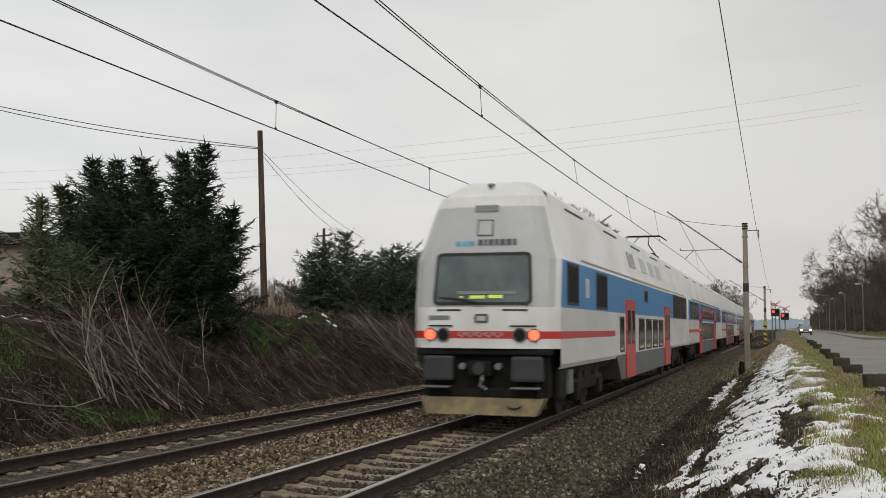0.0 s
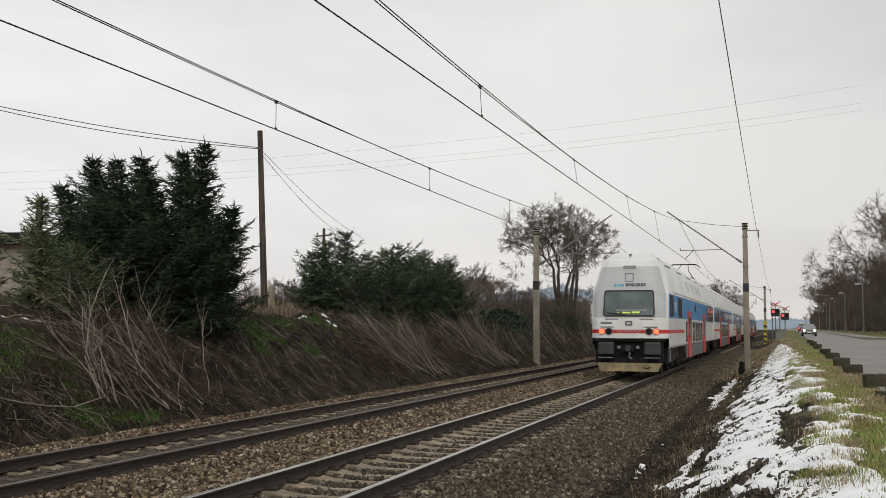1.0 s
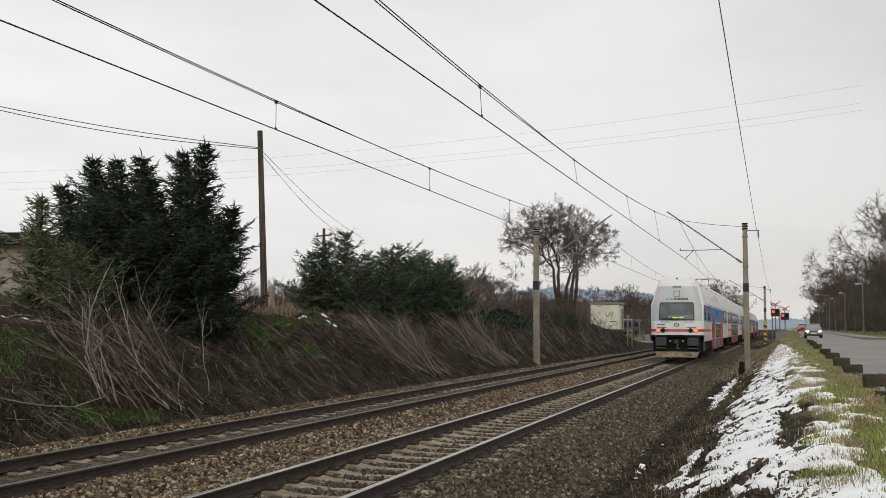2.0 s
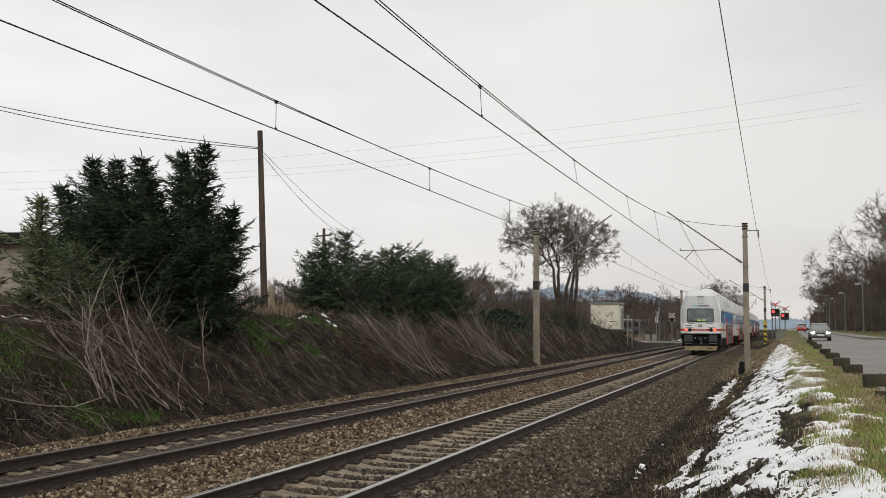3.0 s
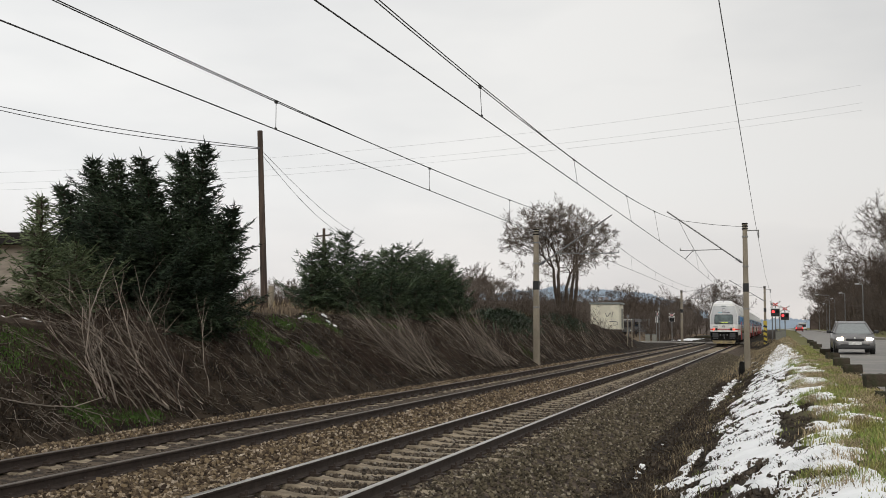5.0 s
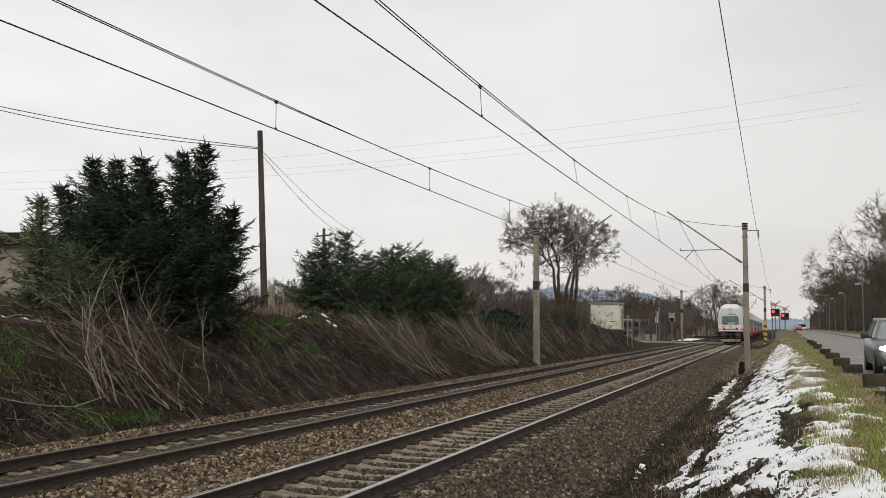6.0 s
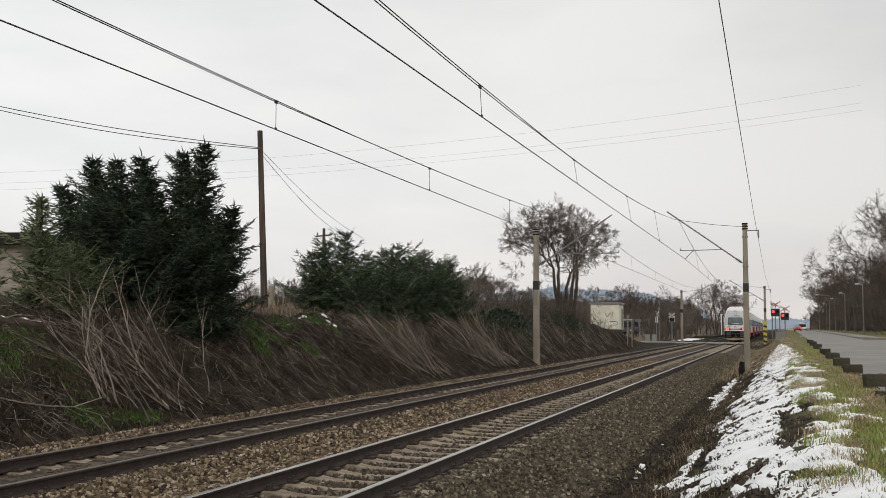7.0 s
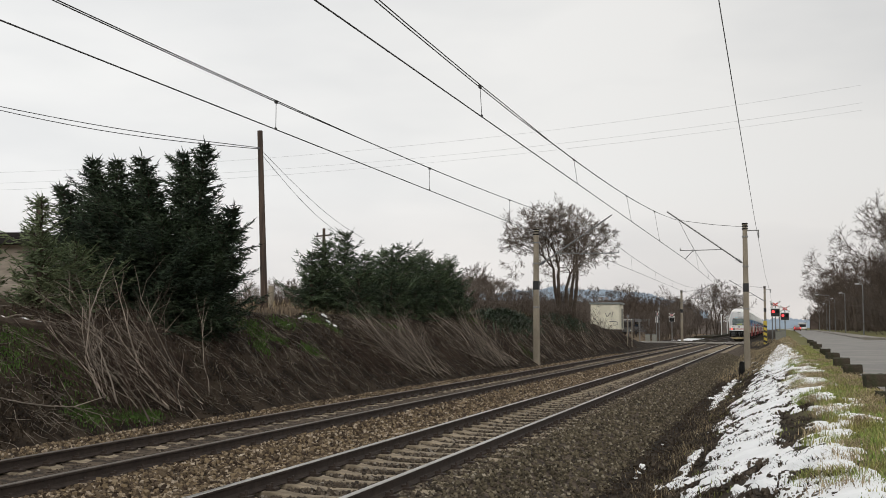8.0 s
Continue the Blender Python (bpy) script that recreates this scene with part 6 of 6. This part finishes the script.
tufts("grass", "green and straw-coloured winter grass on the road verge", M_GRASS, 56000, verge, 0.02, 0.09, 0.006, 61)
tufts("grass", "dry yellow grass among the verge turf", M_STRAW, 14000, verge, 0.03, 0.09, 0.005, 62)
tufts("grass", "grass tufts poking through the snowy bank", M_GRASS, 1300, bank_grass, 0.04, 0.10, 0.005, 63)
tufts("dead_grass", "dead brown grass in the trackside ditch", M_LEAF, 8000, ditch_straw, 0.03, 0.11, 0.006, 64, 1.2, 1.0)
def clump_spots(count, xs, ys, size, seed):
    rng = random.Random(seed)
    return [(rng.uniform(*xs), lerp(rng.random() ** 1.6, *ys), size * rng.uniform(0.5, 1.3), size * rng.uniform(0.7, 1.8)) for i in range(count)]


tufts("grass", "taller green grass clumps at the edge of the snow", M_GRASS, 9000, patches(clump_spots(60, (5.25, 6.3), (5, 40), 0.10, 81)), 0.05, 0.17, 0.004, 82, 0.6, 0.7)
tufts("dead_grass", "straw-coloured dead grass clumps on the verge", M_STRAW, 14000, patches(clump_spots(75, (5.4, 6.7), (5, 45), 0.14, 83)), 0.05, 0.16, 0.004, 84, 0.9, 0.9)
tufts("dead_grass", "dark flattened dead grass showing through the snow", M_LEAF, 5000, patches(clump_spots(120, (3.4, 5.6), (5, 40), 0.06, 85)), 0.05, 0.12, 0.007, 86, 1.2, 1.0)


def clods(rng):
    while True:
        x, y = rng.uniform(3.0, 5.5), 5.0 + 35 * rng.random() ** 1.6
        if noise.noise(Vector((x * 2.6 + y, y * 1.5, 22.0))) > 0.12:
            return x, y, ground_z(x, y) + 0.03


clod_heap = scatter_stones("soil_clods", "dark wet soil clods breaking through the old snow", M_DIRT, 5200, clods, 0.012, 0.038, 87)
clod_heap["category"] = "soil"
tufts("weeds", "bright green weeds at the foot of the slope", M_MOSS, 2000, patches([(-7.05, 16.6, 0.10, 0.35), (-6.98, 17.3, 0.08, 0.30), (-7.2, 15.7, 0.15, 0.3)]), 0.03, 0.09, 0.008, 65)
tufts("weeds", "green moss and weed patches on the dark slope", M_MOSS, 7500, patches([(-8.8, 15.6, 0.22, 0.3), (-9.2, 16.3, 0.25, 0.3), (-8.6, 15.0, 0.3, 0.3), (-9.3, 25.5, 0.2, 0.35), (-8.9, 25.2, 0.2, 0.3), (-8.7, 26.0, 0.15, 0.25), (-9.5, 28.0, 0.2, 0.35), (-9.5, 30.2, 0.2, 0.3), (-9.2, 30.6, 0.2, 0.2),
                                                                                             (-9.2, 36.5, 0.2, 0.5), (-8.4, 24.5, 0.1, 0.2), (-8.3, 27.5, 0.12, 0.3), (-8.0, 16.2, 0.3, 0.3), (-7.5, 51.8, 0.2, 0.6), (-9.3, 47.5, 0.25, 0.8)]), 0.03, 0.10, 0.011, 66)
tufts("dead_grass", "straw-coloured dead grass on the plateau rim", M_STRAW, 5000, lambda rng: on_ground(-10.2 - 6.5 * rng.random(), rng.uniform(26, 80)), 0.08, 0.34, 0.007, 67, 0.4, 0.5)
tufts("dead_grass", "grey-brown dead stalks on the plateau", M_BRUSH, 9000, lambda rng: on_ground(-10.0 - 9 * rng.random(), rng.uniform(24, 80)), 0.10, 0.55, 0.006, 74, 0.5, 0.5)
tufts("dead_grass", "brown dead growth over the slope", M_LEAF, 22000, lambda rng: on_ground(-6.9 - 3.2 * rng.random(), 11 + 75 * rng.random() ** 1.5), 0.02, 0.12, 0.010, 68, 1.0, 1.0)
tufts("ivy", "dark ivy and bramble mound on the slope", M_IVY, 12000, patches([(-9.3, 53.5, 0.4, 1.4), (-9.5, 57, 0.45, 1.6), (-9.7, 72, 0.5, 2.0)]), 0.08, 0.42, 0.035, 69, 0.8, 0.9)


tufts("dead_grass", "dry brown grass between the mast and the crossing", M_STRAW, 10000, lambda rng: on_ground(rng.uniform(2.3, 6.4), rng.uniform(44, 121)), 0.04, 0.18, 0.012, 72, 0.7, 0.7)
tufts("dead_grass", "dry stems hanging over the ditch by the snow", M_STRAW, 1500, lambda rng: on_ground(rng.gauss(3.5, 0.25), 6 + 30 * rng.random() ** 1.4), 0.06, 0.2, 0.003, 73, 1.2, 1.0)


def litter(rng):
    return on_ground(-6.8 - 3.4 * rng.random(), 11 + 60 * rng.random() ** 1.5)


tufts("leaf_litter", "fallen brown leaves over the soil of the cutting", M_LEAF, 26000, litter, 0.01, 0.05, 0.028, 70, 2.0, 1.5)
tufts("leaf_litter", "fallen brown leaves in the trackside ditch", M_LEAF, 9000, lambda rng: on_ground(rng.uniform(2.6, 4.2), 6 + 45 * rng.random() ** 1.6), 0.01, 0.04, 0.022, 71, 2.0, 1.5)


# ---- snow ----
def snow_sheet(name, label, x0, x1, y0, y1, dx, dy, cover):
    """Thin old snow that follows the ground, broken where cover() is negative."""
    nx, ny = int((x1 - x0) / dx), int((y1 - y0) / dy)
    idx, verts, faces, cov = {}, [], [], {}
    for j in range(ny + 1):
        for i in range(nx + 1):
            cov[i, j] = cover(x0 + i * dx, y0 + j * dy)

    def vert(i, j):
        if (i, j) not in idx:
            x, y = x0 + i * dx, y0 + j * dy
            c = cov[i, j]
            idx[i, j] = len(verts)
            bump = 0.012 * noise.noise(Vector((x * 9, y * 9, 0)))
            verts.append((x, y, ground_z(x, y) + min(0.05, -0.02 + 0.34 * max(-0.1, c)) + bump))
        return idx[i, j]

    for j in range(ny):
        for i in range(nx):
            if max(cov[i, j], cov[i + 1, j], cov[i, j + 1], cov[i + 1, j + 1]) > 0:
                faces.append((vert(i, j), vert(i + 1, j), vert(i + 1, j + 1), vert(i, j + 1)))
    return tagged(mesh_ob(name, verts, faces, M_SNOW, smooth=True), label, "snow", kind="stuff")


def bank_cover(x, y):
    mid = piecewise(y, ((5, 5.1), (11, 5.12), (14, 5.08), (23, 5.0), (39, 5.25), (76, 5.25)))
    half = piecewise(y, ((5, 0.95), (11, 1.05), (14, 1.2), (23, 1.1), (39, 0.95), (66, 0.5), (80, 0.15)))
    big = noise.noise(Vector((x * 1.2, y * 0.45, 1.0)))
    run = noise.noise(Vector((x * 2.2 + y * 0.55, y * 0.75 - x * 0.5, 4.0)))
    clot = noise.noise(Vector((x * 6.0 + y * 1.6, y * 3.0, 14.0)))
    tiny = noise.noise(Vector((x * 17, y * 10, 8.0)))
    strip = 1.0 * math.exp(-((x - 3.75) / 0.16) ** 2) * step(y, 12.8, 14.2) * (1 - step(y, 18, 20))
    strip += 1.0 * math.exp(-((x - 3.28) / 0.2) ** 2) * step(y, 27, 30) * (1 - step(y, 43, 47))
    body = 0.42 * (1 - abs((x - mid) / half) ** 3)
    gully = 0.30 * math.exp(-((x - mid - 0.12) / 0.16) ** 2) * step(y, 7, 10) * (1 - step(y, 24, 40))
    return max(body - gully, strip - 0.40) + 0.50 * big + 0.62 * run + 0.50 * clot + 0.22 * tiny - 0.13


snow_sheet("snow", "patchy old snow melting on the grassy bank", 2.85, 6.4, 5.0, 80.0, 0.035, 0.07, bank_cover)


def specks(x, y):
    return 0.45 * noise.noise(Vector((x * 2.2, y * 1.2, 31))) + 0.35 * noise.noise(Vector((x * 6, y * 5, 12))) - 0.13


snow_sheet("snow", "small snow remnants on the rim of the cutting", -10.2, -9.1, 27.5, 31.5, 0.06, 0.09, specks)
snow_sheet("snow", "snow remnants beside the platform", -9.0, -6.2, 142.0, 170.0, 0.25, 0.5, lambda x, y: specks(x * 0.4, y * 0.3) + 0.3)


# log with snow at the rim
lg = thing("log", "rotten log with a little snow lying on the slope", "log", (-9.4, 16.2, ground_z(-9.4, 16.2) + 0.12))
stem = Soup()
rngl = random.Random(6)
axis_pts = [Vector((-0.45 + 0.09 * k, -0.9 + 0.22 * k, 0.16 - 0.035 * k + rngl.uniform(-0.03, 0.03))) for k in range(9)]
stem.tube(axis_pts, [0.10 + rngl.uniform(-0.025, 0.025) for k in range(9)], 8)
stem.make("stem", M_BARK, lg)
for k, r in ((2, 0.05), (3, 0.035), (5, 0.045), (6, 0.03)):
    cap = Soup()
    cap.tube([axis_pts[k] + Vector((0, 0, 0.075)), lerp(0.5, axis_pts[k], axis_pts[k + 1]) + Vector((0, 0, 0.085)), axis_pts[k + 1] + Vector((0, 0, 0.07))], [r * 0.6, r, r * 0.4], 7)
    cap.make("snow_cap", M_SNOW, lg, True)
for k in range(3):
    tw = Soup()
    tw.tube([axis_pts[2 * k + 1], axis_pts[2 * k + 1] + Vector((0.25, 0.25, 0.16 - 0.05 * k)), axis_pts[2 * k + 1] + Vector((0.4, 0.6, 0.2 - 0.1 * k))], [0.022, 0.014, 0.005], 5)
    tw.make("branch_stub", M_CUT, lg)


# one long branch that slid down to the track
fb = Soup()
bp = []
for k in range(9):
    x, y = lerp(k / 8, -8.1, -6.95), lerp(k / 8, 12.4, 16.4)
    bp.append(Vector((x, y, ground_z(x, y) + 0.07 + 0.05 * math.sin(k * 1.3))))
fb.tube(bp, [0.022 - 0.002 * k for k in range(9)], 5)
for k, (dx, dy, dz) in ((3, (-0.5, 0.5, 0.35)), (5, (-0.2, 0.8, 0.25)), (6, (0.2, 0.6, 0.15))):
    fb.tube([bp[k], bp[k] + Vector((dx, dy, dz)) * 0.6, bp[k] + Vector((dx, dy, dz))], [0.012, 0.008, 0.003], 4)
tagged(fb.make("fallen_branch", M_CUT), "long bare branch fallen beside the track", "branch")


# ---- distance ----
def crest(t, base, amp, seed):
    return base * (0.72 + 0.28 * math.sin(math.pi * t)) * (1 - step(t, 0.8, 1.0) * 0.35) + amp * noise.noise(Vector((t * 9, seed, 0)))


def ridge(name, label, x0, x1, y, depth, base, amp, seed, material, trees):
    """A far wooded slope with an uneven tree line."""
    rng = random.Random(seed)
    V, F = [], []
    for i in range(trees + 1):
        t = i / trees
        x, z = lerp(t, x0, x1), crest(t, base, amp, seed)
        for k in range(6):
            f = k / 5
            V.append((x, y + depth * f, z * f ** 0.8 - 3 + rng.uniform(0, amp * 0.45) * (k == 5)))
        V.append((x, y + depth + 4, -6))
    for i in range(trees):
        for k in range(6):
            F.append((i * 7 + k, i * 7 + 7 + k, i * 7 + 8 + k, i * 7 + 1 + k))
    return tagged(mesh_ob(name, V, F, material), label, "hill", kind="structure")


# Haze is painted into the far hills: blue-grey base plus emission.
M_HILL = mat("haze_painted_wood", (0.08, 0.10, 0.12), 1.0, var=0.25, scale=0.06, fine=0.4, bump=0, emit=(0.40, 0.475, 0.55), strength=0.46, spec=0.0)
# A weak grey self-glow is added to lighten these brown woods.
M_HILL2 = mat("brown_wood_self_glow", (0.115, 0.095, 0.082), 1.0, var=0.4, scale=0.25, fine=1.6, bump=0, emit=(0.45, 0.42, 0.40), strength=0.05, spec=0.0, stretch=(1, 1, 0.25))
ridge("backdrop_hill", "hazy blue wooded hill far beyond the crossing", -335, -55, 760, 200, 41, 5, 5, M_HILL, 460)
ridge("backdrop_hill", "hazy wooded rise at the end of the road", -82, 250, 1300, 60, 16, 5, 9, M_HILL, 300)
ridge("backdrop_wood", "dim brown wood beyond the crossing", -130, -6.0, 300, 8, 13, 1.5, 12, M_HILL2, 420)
M_HILL3 = mat("brown_wood_edge", (0.085, 0.066, 0.055), 1.0, var=0.35, scale=0.12, fine=0.8, bump=0, spec=0.0)
ridge("backdrop_wood", "dense brown winter wood behind the footway", 18.5, 150, 440, 14, 13, 4, 15, M_HILL3, 300)
rngh = random.Random(90)
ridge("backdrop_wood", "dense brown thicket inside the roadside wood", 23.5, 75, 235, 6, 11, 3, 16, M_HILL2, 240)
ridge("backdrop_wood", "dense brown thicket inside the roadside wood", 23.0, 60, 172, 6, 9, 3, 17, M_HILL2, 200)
M_ROOF_FAR = mat("far_roofs", (0.26, 0.22, 0.21), 0.9, var=0.1, bump=0)
# The wall tone is greyed to paint in the haze over the houses.
M_FARWALL = mat("haze_toned_far_walls", (0.52, 0.53, 0.53), 0.9, var=0.1, bump=0)
for i in range(9):
    x, f = rngh.uniform(-186, -95), rngh.uniform(0.35, 0.75)
    z = crest((x + 335) / 280, 41, 5, 5) * f ** 0.8 - 3
    w = rngh.uniform(2.6, 4.2)
    h = thing("house", "tiny pale house on the far wooded hill", "house", (x, 760 + 200 * f - 3, z - 1.0), "hillside houses")
    part("wall", box((w, 4, 2.2), (0, 0, 0.7), 0), M_FARWALL, h)
    part("roof", bm_box(bmesh.new(), (w, 2.8, 2.8), pose(0, 0, 1.4, 45, 0, 0)), M_ROOF_FAR, h)


# ---- what moves ----
def train_at(t):
    return 17.3 + 19.3 * t - 0.369 * t * t


CAR_ROWS = ((0.0, 141.5), (1.0, 122.5), (1.5, 113.0), (3.0, 84.2), (3.5, 74.6), (4.0, 64.9), (4.5, 55.6), (5.0, 46.3), (5.8, 31.4), (6.0, 27.6), (7.0, 8.6), (8.0, -10.4))
RED_ROWS = ((0.0, 9.47, 185.0), (3.0, 9.70, 212.0), (4.5, 9.72, 226.0), (6.0, 9.71, 240.0), (8.0, 9.76, 256.0))


def lane_x(y):
    return piecewise(y, ((0, 8.0), (55, 8.1), (83, 8.22), (122, 8.55), (142, 8.68)))


def motions():
    walk(TRAIN, [(k / 5, pose(0, train_at(k / 5), 0)) for k in range(41)])
    walk(CAR, [(t, pose(lane_x(y), y, road_z(y) - 0.01)) for t, y in CAR_ROWS])
    walk(RED, [(t, pose(x, y, road_z(y) - 0.01, 0, 0, 180)) for t, x, y in RED_ROWS])
    for w, dy in WHEELS[:4]:
        walk(w, [(k / 30, pose(0, dy, 0.458, -math.degrees((train_at(k / 30) - 17.3) / 0.47))) for k in range(241)])
    # the five-spoked rims repeat every 72 degrees, so one spoke's step is taken off each row
    for w, x, y in CAR_NEAR_WHEELS:
        walk(w, [(k / 30, pose(x, y, 0.295, 72 * k - math.degrees((141.5 - piecewise(k / 30, CAR_ROWS)) / 0.295))) for k in range(241)])


motions()
